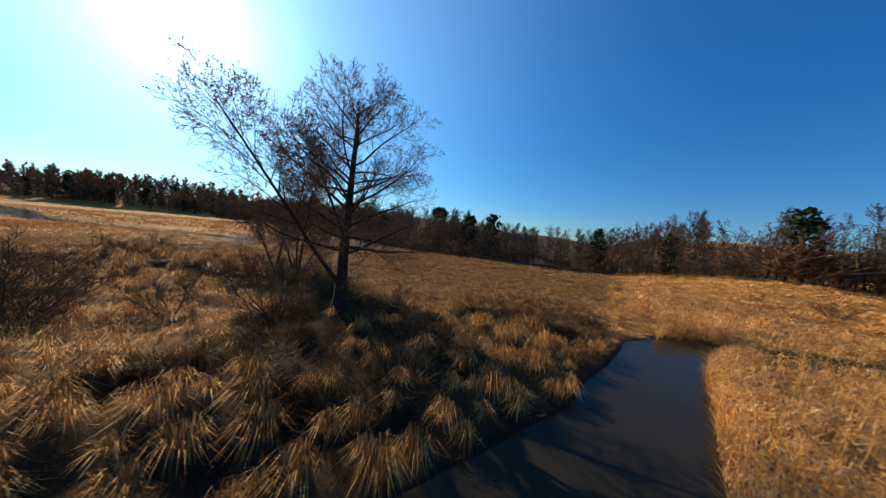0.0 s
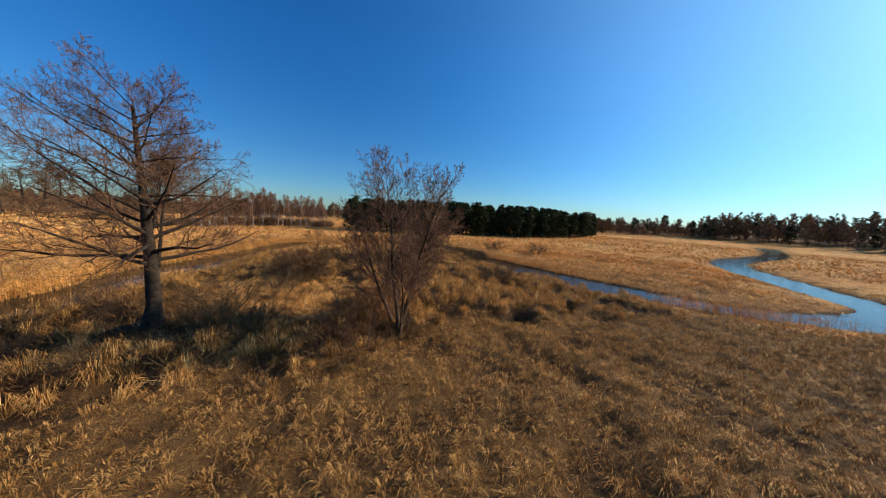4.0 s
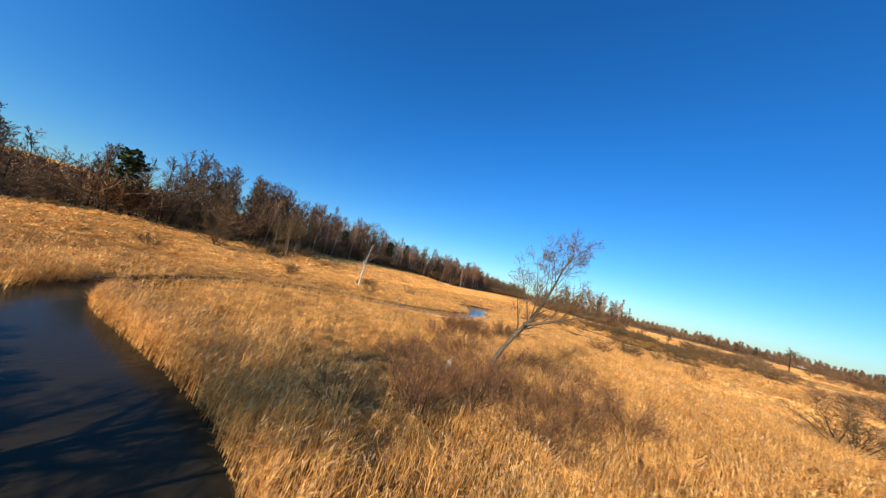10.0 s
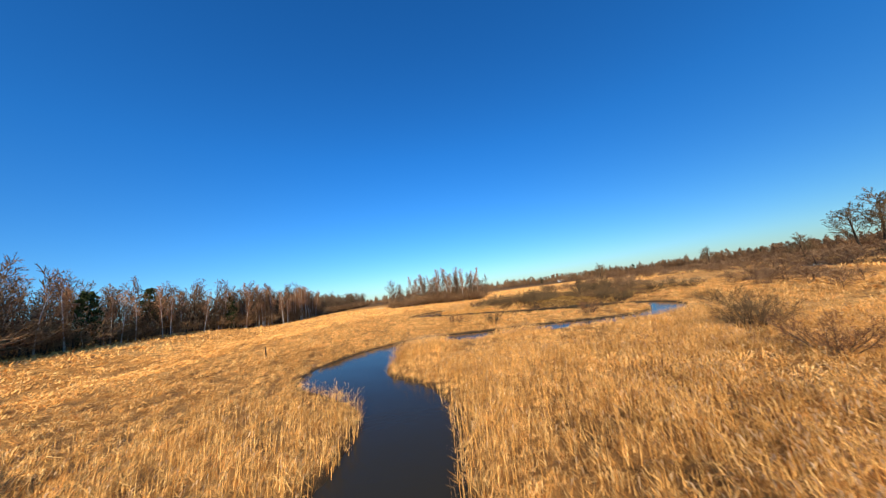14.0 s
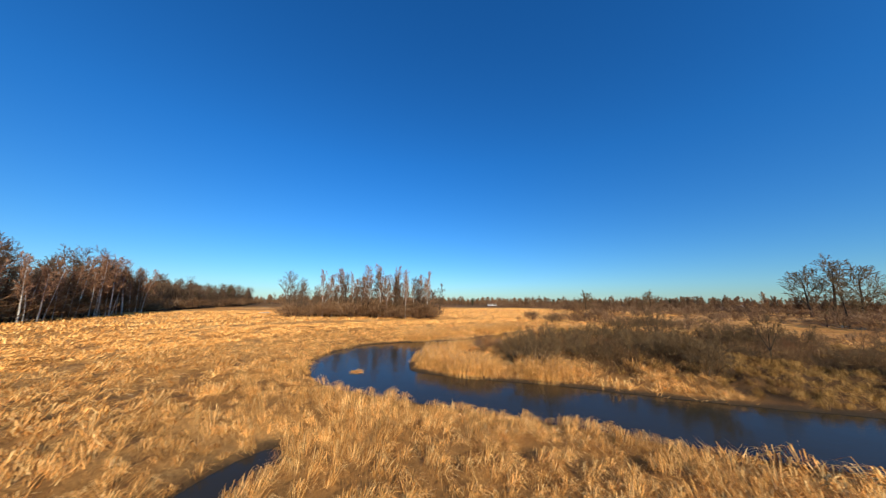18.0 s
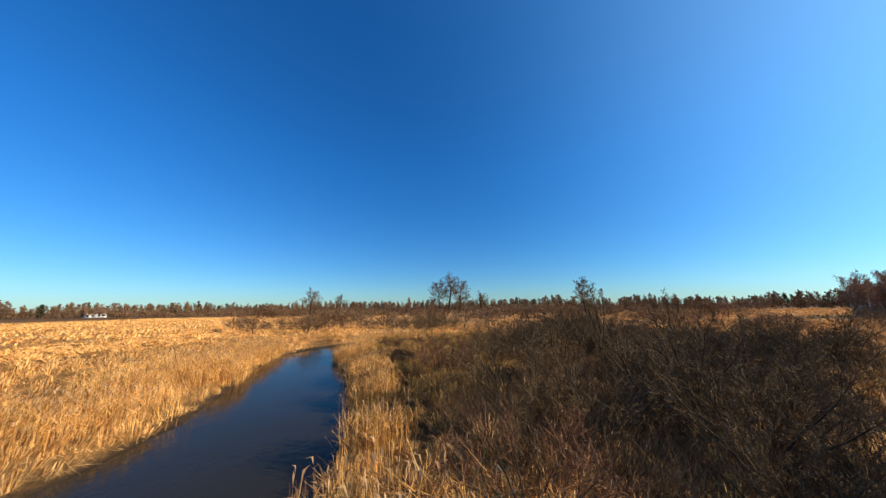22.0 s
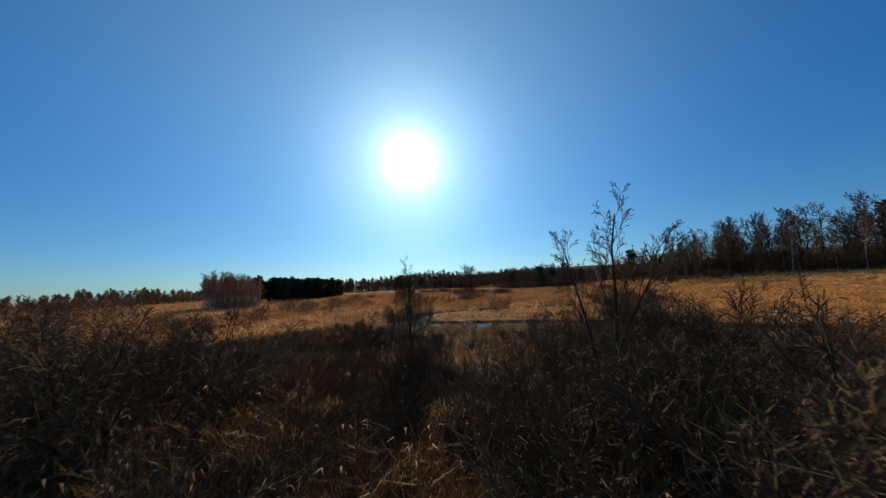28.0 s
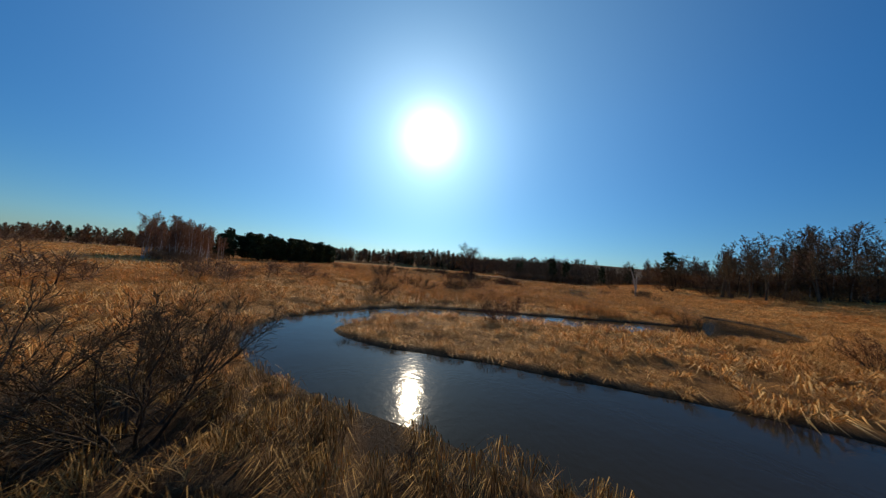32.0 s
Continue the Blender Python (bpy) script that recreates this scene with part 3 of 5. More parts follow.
tree_thing("bare_tree", (-3.6, 11.2), b_meshes, (WILLOW, ROSETWIG), "several-stemmed bare tree with reddish twigs and a domed crown", group="trees beside the alder")
c_meshes = tree_meshes(22, [((0, 0, 0), (0.13, -0.14, 1), 1, 1), ((0.1, 0.1, 0.4), (0.4, 0.3, 1), 0.62, 0.7)], TWIGGY, 8.1, 0.13, 2, 6, 0.0075)
tree_thing("bare_tree", (-2.7, 12.7), c_meshes, (WILLOW, ROSETWIG), "slender bare tree with reddish twigs leaning from a low fork", group="trees beside the alder")
e_meshes = tree_meshes(23, stems(np.random.RandomState(6), 4, 0.45, 0.3), SMALL, 6.6, 0.1, 2, 6, 0.008)
tree_thing("bare_tree", (8.0, 32.6), e_meshes, (WILLOW, TWIG), "dark bare tree forking low on the river bank")

# ---- lone trees ----
fork = []
grow(np.random.RandomState(14), fork, (-0.15, 2.1, 4.5), (0.0, 0.97, 0.2), 4.6, 0.1, 0, [(8, 13, 0.42, 0.9, 0.35, 0.1), (5, 7, 0.5, 0.7, 0.5, 0.12, 0.35), (3, 6, 0.5, 0.7, 0.1, 0.15, 0.2), (2, 4, 0.5, 0.7, 0, 0.2, 0.2), (1, 0, 0, 0, 0, 0.2, 0.2)])
d_meshes = tree_meshes(31, [((0, 0, 0), (-0.03, 0.42, 0.9), 1, 1)], [(8, 17, 0.4, 0.9, 0.1, 0.07), (5, 8, 0.5, 0.7, 0.3, 0.12, 0.3), (3, 7, 0.5, 0.7, 0.1, 0.15, 0.2), (2, 5, 0.5, 0.7, 0, 0.2, 0.2), (1, 0, 0, 0, 0, 0.2, 0.2)], 11.5, 0.2, 2, 7, 0.008, fork)
tree_thing("leaning_alder", (-43.2, 27.8), d_meshes, (GREYBARK, TWIG), "leaning bare alder with an open ragged crown")
dead = tree_meshes(32, [((0, 0, 0), (0.05, -0.03, 1), 1, 1), ((0.02, -0.02, 2.4), (-0.1, 0.09, 1), 0.36, 0.8)], [(8, 13, 0.2, 1.1, 0.0, 0.06), (3, 3, 0.5, 0.8, -0.1, 0.15, 0.3), (2, 0, 0, 0, 0, 0.2, 0.3)], 9.2, 0.21, 1, 7, 0.014)
tree_thing("dead_birch", (-73.5, -2.8), dead, (DEADWOOD, DEADWOOD), "dead birch snag with pale broken branches", "tree")
t1 = tree_meshes(33, [((0, 0, 0), (-0.04, 0.0, 1), 1, 1), ((0, 0, 0.9), (0.34, 0.12, 1), 0.72, 0.75), ((0, 0, 0.8), (-0.38, -0.12, 1), 0.74, 0.8)], [(6, 9, 0.34, 0.65, 0.1, 0.07), (4, 6, 0.5, 0.6, 0.35, 0.13, 0.4), (3, 5, 0.5, 0.6, 0.1, 0.15, 0.2), (2, 3, 0.5, 0.6, 0, 0.2, 0.2), (1, 0, 0, 0, 0, 0.2, 0.2)], 5.9, 0.085, 2, 6, 0.0065)
tree_thing("bare_tree", (-136.8, 69.2), t1, (WILLOW, TWIG), "slender bare tree rising out of willow scrub")
t2 = tree_meshes(34, [((0, 0, 0), (0.03, 0.02, 1), 1, 1), ((0, 0, 1.0), (0.3, -0.2, 1), 0.72, 0.7), ((0, 0, 1.1), (-0.35, 0.1, 1), 0.7, 0.7)], [(6, 11, 0.46, 0.8, 0.1, 0.06), (4, 7, 0.5, 0.65, 0.25, 0.12, 0.4), (3, 6, 0.5, 0.65, 0.1, 0.15, 0.2), (2, 4, 0.5, 0.6, 0, 0.2, 0.2), (1, 0, 0, 0, 0, 0.2, 0.2)], 4.2, 0.055, 2, 6, 0.0045)
tree_thing("young_tree", (-127.5, 72.6), t2, (WILLOW, TWIG), "young bare tree with a twiggy round head", size=1.06)

# trees standing in the sedge before the southern wood
edge = tree_meshes(36, stems(np.random.RandomState(12), 3, 0.5, 0.25), SMALL, 6.0, 0.13, 2, 6, 0.011)
tree_thing("bare_tree", (-63.5, -31.5), edge, (BARK, TWIG), "low spreading bare alder with a forked dark trunk")
slim = tree_meshes(37, [((0, 0, 0), (0.08, 0.03, 1), 1, 1), ((0.3, 0.1, 0), (0.2, 0.1, 1), 0.85, 0.8)], [(7, 15, 0.34, 0.8, 0.1, 0.04), (4, 7, 0.5, 0.6, 0.35, 0.1, 0.4), (3, 5, 0.5, 0.65, 0.2, 0.12, 0.2), (2, 0, 0, 0, 0, 0.2, 0.2)], 10.5, 0.16, 1, 6, 0.012)
for k, (x, y, sz) in enumerate(((-78.8, -29.5, 0.9), (-84.2, -32.4, 0.95), (-76.2, -30.8, 1.0), (-81.5, -31.5, 1.0), (-91, -37, 1.08), (-96.5, -40, 0.95), (-86, -35.5, 0.85))):
    e = tagged(new("bare_tree"), "slim grey-trunked bare alder before the wood", "tree", "trees before the southern wood")
    for level, me in slim[0]:
        part("trunk", me, GREYBARK, e)
    part("crown", slim[1], TWIG, e)
    e.matrix_basis = pose(x, y, float(ground_z([x], [y])[0]) - 0.15, 0, 0, 77 * k) @ Matrix.Scale(sz, 4)

# a round-headed pine above the southern wood
pine_rng = np.random.RandomState(38)
pine = tagged(new("pine_tree"), "tall dark pine with a round flat-topped crown", "tree")
pine_segs = []
grow(pine_rng, pine_segs, (0, 0, 0), (0.02, 0.01, 1), 13.0, 0.24, 0, [(8, 0, 0, 0, 0, 0.02)])
part("trunk", limbs(pine_segs, 7)[0][1], BARK, pine)
u = pine_rng.normal(0, 1, (420, 3))
u /= np.linalg.norm(u, axis=1)[:, None]
c = np.repeat(u * pine_rng.uniform(0.45, 1.0, (420, 1)) * (3.0, 3.0, 1.9) + (0, 0, 13.0), 8, 0) + pine_rng.normal(0, 0.28, (3360, 3))
a, b = pine_rng.normal(0, 0.13, (2, 3360, 3))
part("crown", mesh_np("crown", np.stack([c - a, c + b, c + a, c - b], 1).reshape(-1, 3), np.arange(13440).reshape(-1, 4)), NEEDLE, pine)
pine.matrix_basis = pose(28, -60, float(ground_z([28], [-60])[0]) - 0.2)

# ---- willow shrubs ----
def shrub_meshes(seed, n, twig):
    """One mesh for each main stem, and one for the twigs."""
    rng = np.random.RandomState(seed)
    each, fine = [], []
    for p, d, ln, r in stems(rng, n, 0.95, 0.35):
        segs = []
        grow(rng, segs, p, d, ln * 2.6, r * 0.034, 0, SHRUB)
        me = limbs([s for s in segs if s[4] == 0], 5)[0][1]
        me.materials.append(WILLOW)
        each.append(me)
        fine += [s for s in segs if s[4] > 0]
    v, f = tubes([s for s in fine if s[4] == 1], 3, 0.008)
    v2, f2 = ribbons([s for s in fine if s[4] > 1], 0.0072, rng)
    tw = mesh_np("twig_crown", np.r_[v, v2], np.r_[f, f2 + len(v)])
    tw.materials.append(twig)
    return each, tw


SHRUBS = {red: [shrub_meshes(60 + k + 20 * red, 9 + k, REDTWIG if red else TWIG) for k in range(4)] for red in (0, 1)}


def shrub(x, y, h, red, rng, label):
    each, tw = SHRUBS[red][rng.randint(4)]
    e = tagged(new("willow_shrub"), label, "shrub", "willow shrubs of the marsh")
    for me in each:
        new("stem", me).parent = e
    new("twig_crown", tw).parent = e
    s = h / 3.2
    e.matrix_basis = pose(x, y, float(ground_z([x], [y])[0]) - 0.1, 0, 0, rng.uniform(0, 360)) @ Matrix.Diagonal((s * rng.uniform(0.95, 1.25), s * rng.uniform(0.95, 1.25), s, 1))
    return e


# x, y, height in metres, reddish or not
PLACES = [(-76.0, -2.0, 2.4, 0), (-65.7, -13, 2.2, 0), (-89.5, -33, 3.0, 0), (-67.5, -14.5, 2.0, 0), (-56.2, 22.7, 3.0, 1), (-56.8, 23.3, 2.7, 1), (-62, 28, 2.5, 1), (-62.3, 28.4, 2.2, 1), (-139.4, 71.6, 3.2, 0), (-138.3, 70.5, 3.4, 0), (-140.4, 70.2, 3.0, 0), (-137.2, 71.2, 2.6, 0), (-139, 69.4, 3.2, 0), (-131.5, 82.3, 4.0, 0), (-133.6, 82.8, 4.2, 0), (-130.2, 83.6, 3.6, 0), (-132.2, 67.6, 2.8, 0), (-130.9, 66.2, 2.2, 0), (-5.4, 12.4, 2.5, 1), (-4.2, 14.0, 2.4, 1), (-7.4, 11.4, 1.8, 1), (-12.5, 14.2, 2.2, 0), (-21.5, 17.5, 1.8, 0), (-9.6, 21.5, 2.2, 0), (-2.3, 32.2, 2.8, 0), (0.8, 35.6, 2.8, 0), (-4.4, 35.8, 2.4, 0), (-58.4, 22.8, 2.6, 1), (-57.0, 25.4, 2.4, 1), (-51.2, 21.9, 2.2, 1), (-41.9, 22.8, 2.0, 1), (-42.2, 28.9, 2.6, 1), (-48.8, 31.6, 2.4, 1), (-47.6, 34.4, 2.2, 1), (-46.2, 36.0, 2.0, 1), (-39.6, 27.2, 2.2, 1), (-39.2, 25.0, 1.8, 1), (-47.8, 25.6, 2.6, 1),
          (-49.4, -23.5, 2.4, 0), (-62.5, -29.7, 4.4, 0), (-88, -32, 4.0, 0), (-69.1, 2.6, 2.0, 0), (-83.4, 48.9, 3.0, 0), (-75.3, 55.3, 2.4, 1), (-3.4, 11.0, 1.7, 0), (-6.2, 14.5, 1.8, 0), (-10.8, 14.9, 1.6, 0), (-8.2, 12.8, 1.3, 0), (-11.6, 12.6, 1.2, 0), (-2.1, 16.3, 2.2, 1),
          (10.9, 20.4, 2.4, 0), (15.9, 38.6, 2.6, 0), (1.3, 24.4, 1.9, 1), (-2.5, 23.3, 2.0, 1), (-16.5, 11.5, 1.5, 0), (-19.5, 14.5, 1.4, 1), (-24.5, 7.5, 1.6, 1), (-44.5, 25.6, 2.2, 1), (-41.6, 23.6, 1.9, 1), (-46.8, 29.6, 2.3, 1), (-40.4, 30.6, 2.2, 1), (-47.5, 24.0, 1.8, 1), (-43.0, 33.6, 2.4, 1), (-37.0, 31.2, 2.2, 1), (-50.4, 32.2, 1.7, 1), (-64.6, 24.4, 1.5, 1), (-67.0, 27.6, 1.6, 1),
          (-7.7, 26.6, 4.6, 0), (-12.9, 18.0, 3.2, 0), (-11, 13.2, 2.6, 0), (9.5, 18.6, 3.3, 0), (1.1, 30.6, 3.4, 0), (-7.4, 27.5, 3.2, 1), (16, 32.8, 3.0, 0), (-9.0, 31.1, 2.8, 1),
          (-2.9, 14.8, 2.8, 1), (-6.0, 10.2, 2.4, 1), (-5.1, 33.5, 2.3, 0), (-9, 29, 2.6, 1), (-35.7, 26.0, 3.6, 1), (-39.4, 33.0, 3.2, 1), (-38.2, 28.0, 3.0, 1), (-41.5, 36.4, 2.8, 1), (-33.4, 23.4, 2.6, 0),
          (-56.4, 57.0, 4.2, 0), (-58.0, 24.2, 2.9, 1), (-61.9, 28.0, 2.6, 0), (-82.9, 49.0, 3.4, 0), (-77, 43, 2.6, 1), (-75.7, -1.5, 2.6, 0), (-83.7, 4.6, 2.0, 0), (-86, 55, 3.0, 0), (-92, 62, 3.0, 0),
          (-117.2, 35.1, 2.4, 1), (-104.6, 53.0, 2.9, 1), (-142.0, 57.5, 4.2, 0), (-146.2, 55.8, 3.2, 0), (-140.2, 50.6, 3.6, 0), (-147.4, 59.8, 3.4, 0), (-143.0, 53.8, 3.4, 0), (-138.3, 67.3, 3.3, 0), (-134.8, 60.4, 3.2, 0),
          (-146.5, 70.4, 2.6, 0), (-139.6, 57.0, 3.0, 0), (-136.6, 58.2, 3.0, 0), (-142.6, 66.4, 3.6, 0), (-137.4, 68.0, 3.0, 0), (-139.6, 68.2, 3.2, 0), (-135.6, 66.6, 2.9, 0), (-132.9, 81.2, 4.3, 0), (-135.2, 83.6, 3.6, 0),
          (-126.6, 87.4, 3.0, 0), (-117.3, 69.4, 3.2, 0), (-118.6, 71.4, 3.0, 0), (-113.5, 70.0, 2.9, 0), (-110.6, 39.4, 2.2, 0), (-129.1, 58.4, 2.8, 0), (-149.4, 106, 4.4, 0), (-138.3, 78.8, 3.0, 0),
          (-140.4, 84.6, 3.2, 0), (-150.5, 96, 3.4, 0), (-128.6, 95, 3.2, 0), (-120, 92, 3.4, 0), (-112, 88, 3.0, 0), (-134, 76.8, 2.0, 0), (-150.3, 64.4, 2.6, 1), (-122.4, 74.6, 2.4, 0),
          (-144.5, 52.0, 2.2, 0), (-141.5, 54.8, 2.6, 0), (-140.4, 62.0, 2.6, 0), (-142.0, 51.6, 2.2, 0), (-141.8, 69.0, 3.4, 0), (-143.0, 71.4, 3.2, 0), (-140.8, 73.2, 3.2, 0),
          (-131.7, 63.4, 3.6, 0), (-130.2, 60.2, 3.8, 0), (-133.6, 62.8, 3.4, 0), (-132.4, 60.6, 3.8, 0), (-129.6, 62.6, 2.6, 0), (-121.0, 74.6, 1.9, 0), (-119.0, 77.2, 2.0, 1), (-124.4, 74.8, 1.7, 0), (-117.0, 75.2, 2.0, 0), (-122.2, 71.8, 1.6, 0),
          (-77.6, -31.4, 3.2, 0), (-80.6, -33.4, 3.0, 0), (-84.0, -35.2, 3.2, 0), (-74.6, -29.6, 2.6, 0), (-72.0, -31.4, 3.0, 0), (-92.0, -38.6, 3.0, 0), (-79.2, -28.4, 1.8, 0), (-75.0, -3.4, 1.8, 0),
          (-150.2, 101, 4.0, 0), (-153.2, 99, 3.4, 0), (-147.0, 101.6, 3.6, 0), (-155.4, 96, 2.8, 0),
          (-144, 61.5, 3.0, 0), (-149.5, 52.8, 2.6, 1), (30, 44, 3.0, 0), (36, 38, 3.0, 0), (-4, 70, 2.8, 1), (22, 52, 3.0, 0), (-20, 64, 2.6, 1), (-170, 96, 3.4, 0), (-176, 118, 3.6, 0), (-160, 120, 3.6, 0)]
rng = np.random.RandomState(77)
for x, y, h, red in PLACES:
    shrub(x, y, h, red, rng, "bare bushy willow shrub with reddish twigs" if red else "bare dark willow shrub with many fine stems")

# ---- low thicket between the willows ----
rng = np.random.RandomState(91)
made = 0
while made < 46:
    x, y = rng.uniform(-152, -116), rng.uniform(52, 92)
    if vnoise([x], [y], 7, 21)[0] < 0.42 or scrub_mask(np.array([x]), np.array([y]))[0] < 0.5 or shore([x], [y])[0] < 1.5:
        continue
    shrub(x, y, rng.uniform(1.2, 2.1), int(rng.rand() < 0.3), rng, "low bare willow bush in the brown thicket")
    made += 1


# ---- woods ----
def template(seed, kind):
    """Vertices, quads and material numbers of a woodland tree 1 high."""
    rng = np.random.RandomState(seed)
    segs = []
    if kind == "pine":
        grow(rng, segs, (0, 0, 0), (0, 0, 1), 1.0, 0.016, 0, [(4, 0, 0, 0, 0, 0.02)])
        v, f = tubes(segs, 4)
        n, k = 120, 6
        h = 0.12 + 0.88 * rng.uniform(0, 1, n) ** 0.8
        r = (0.02 + 0.17 * np.sin(np.pi * np.clip((h + 0.1) / 1.13, 0, 1)) ** 0.7) * rng.uniform(0.4, 1.0, n)
        w = rng.uniform(0, 6.28, n)
        c = np.repeat(np.stack([r * np.cos(w), r * np.sin(w), h], 1), k, 0) + rng.normal(0, 0.03, (n * k, 3)) * (1, 1, 0.5)
        a, b = rng.normal(0, 0.018, (2, n * k, 3))
        v2 = np.stack([c - a, c + b, c + a, c - b], 1).reshape(-1, 3)
        f2 = np.arange(n * k * 4).reshape(-1, 4)
        m2 = 1
    else:
        plan = {"oak": [(5, 15, 0.42, 0.8, 0, 0.05), (3, 6, 0.5, 0.7, 0.4, 0.12, 0.12), (2, 5, 0.6, 0.7, 0.2, 0.2, 0.15), (1, 0, 0, 0, 0.1, 0.2, 0.2)],
                "birch": [(5, 17, 0.3, 0.65, 0, 0.03), (3, 7, 0.5, 0.6, 0.3, 0.12, 0.3), (2, 5, 0.55, 0.6, 0.1, 0.2, 0.2), (1, 0, 0, 0, 0.0, 0.2, 0.2)],
                "far": [(2, 13, 0.42, 0.8, 0, 0.05), (1, 11, 0.55, 0.7, 0.4, 0.12, 0.08), (1, 0, 0, 0, 0.1, 0.2, 0.2)],
                "deep": [(3, 12, 0.42, 0.8, 0, 0.05), (2, 6, 0.5, 0.7, 0.4, 0.12, 0.1), (1, 5, 0.6, 0.7, 0.2, 0.2, 0.15), (1, 0, 0, 0, 0.1, 0.2, 0.2)],
                "thicket": [(2, 16, 1.45, 1.0, 0.1, 0.05), (2, 13, 0.5, 0.8, 0.3, 0.2, 0.02), (1, 0, 0, 0, 0.1, 0.2, 0.2)],
                "brush": [(2, 15, 1.45, 1.0, 0.1, 0.05), (2, 8, 0.5, 0.8, 0.3, 0.2, 0.02), (1, 0, 0, 0, 0.1, 0.2, 0.2)]}[kind]
        grow(rng, segs, (0, 0, 0), (0, 0, 1), 0.4 if kind in ("brush", "thicket") else 1.0, 0.012, 0, plan)
        v, f = tubes([s for s in segs if s[4] == 0], 4)
        v2, f2 = ribbons([s for s in segs if s[4] > 0], {"oak": 0.0033, "birch": 0.003, "far": 0.016, "deep": 0.0042, "brush": 0.0075, "thicket": 0.0042}[kind], rng)
        m2 = 1
    return np.r_[v, v2], np.r_[f, f2 + len(v)], np.r_[np.zeros(len(f), int), np.full(len(f2), m2)]


TEMPLATES = {k: [template(100 + 7 * i + j, k) for i in range(5)] for j, k in enumerate(("pine", "oak", "birch", "far", "brush", "deep", "thicket"))}
WOODMAT = {"pine": (BARK, NEEDLE), "oak": (BARK, WOODTWIG), "birch": (BIRCH, BIRCHTWIG), "far": (BARK, HAZETWIG), "brush": (BARK, HAZETWIG), "deep": (BARK, WOODTWIG), "thicket": (BARK, HAZETWIG)}


def wood(name, label, spots, kind, seed):
    """One joined wood. spots: x, y, height."""
    rng = np.random.RandomState(seed)
    vs, fs, ms, off = [], [], [], 0
    spots = np.array(spots, float)
    zs = ground_z(spots[:, 0], spots[:, 1])
    for (x, y, h), z in zip(spots, zs):
        v, f, m = TEMPLATES[kind][rng.randint(5)]
        w = rng.uniform(0, 6.28)
        c, s = math.cos(w) * h, math.sin(w) * h
        k = rng.uniform(0.85, 1.25) * (1.6 if kind in ("brush", "thicket") else 1.0)
        lx, ly = rng.normal(0, 0.05, 2)
        vs.append(np.stack([(v[:, 0] * c - v[:, 1] * s) * k + v[:, 2] * lx * h + x, (v[:, 0] * s + v[:, 1] * c) * k + v[:, 2] * ly * h + y, v[:, 2] * h + z - 0.2], 1))
        fs.append(f + off)
        ms.append(m)
        off += len(v)
    me = mesh_np(name, np.concatenate(vs), np.concatenate(fs))
    for mt in WOODMAT[kind]:
        me.materials.append(mt)
    me.polygons.foreach_set("material_index", np.concatenate(ms).astype(np.int32))
    return tagged(new(name, me), label, "wood", kind="stuff")


def along(line, step, depth, hgt, seed, low=0.7, vary=0.35):
    """Spots on the left side of a line, up to depth metres from it."""
    rng = np.random.RandomState(seed)
    out = []
    for a, b in zip(line[:-1], line[1:]):
        a, b = np.array(a, float), np.array(b, float)
        ln = np.linalg.norm(b - a)
        nrm = np.array((-(b - a)[1], (b - a)[0])) / ln
        for i in range(max(1, int(ln / step))):
            p = a + (b - a) * (i + rng.rand()) * step / ln + nrm * rng.rand() ** 1.2 * depth
            out.append((p[0], p[1], hgt * rng.uniform(low, 1.12) * (1 + vary * (float(vnoise(p[0], p[1], 17, 51)) - 0.5))))
    return out


# the wood south of the river, turned round, so that it lies on the left
SOUTH = SOUTH[::-1]
wood("broadleaf_wood", "bare brown broadleaf wood along the marsh edge", along(SOUTH[7:], 3.2, 10, 14.5, 1) + along(SOUTH[10:14], 3.0, 14, 18, 21) + along(SOUTH[6:8], 3.0, 10, 10.5, 31) + along(SOUTH[3:7], 2.2, 12, 8, 11) + along(SOUTH[:4], 3.0, 12, 11.5, 14) + along([(250, -66), (130, -60), (74, -53)], 2.6, 14, 10, 41), "oak", 1)
BACK = [(x, y - 5) for x, y in SOUTH]
wood("deep_wood", "dark inner ranks of the bare wood", along(BACK[7:], 1.1, 45, 15, 51, 0.75) + along(BACK[6:8], 1.0, 40, 11, 54, 0.75) + along(BACK[3:7], 0.62, 60, 9.6, 52, 0.8) + along(BACK[:4], 1.0, 60, 13, 53, 0.75) + along([(250, -70), (130, -64), (74, -57)], 0.8, 30, 10.5, 42, 0.75), "deep", 51)
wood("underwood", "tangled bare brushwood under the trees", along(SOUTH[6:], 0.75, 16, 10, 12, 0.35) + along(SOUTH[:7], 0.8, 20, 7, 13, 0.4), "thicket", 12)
wood("birch_wood", "birches with pale trunks at the wood's edge", along([(-236, -20), (-196, -37), (-150, -45), (-80, -40)][::-1], 3.2, 8, 13.5, 2) + along([(-300, -10), (-250, -16), (-228, -20), (-205, -34)][::-1], 2.6, 5, 17.5, 22), "birch", 2)
wood("pine_wood", "scattered dark pines in the southern wood", along(SOUTH[7:], 22, 34, 15, 3) + along(SOUTH[:8], 16, 30, 11.5, 13), "pine", 3)
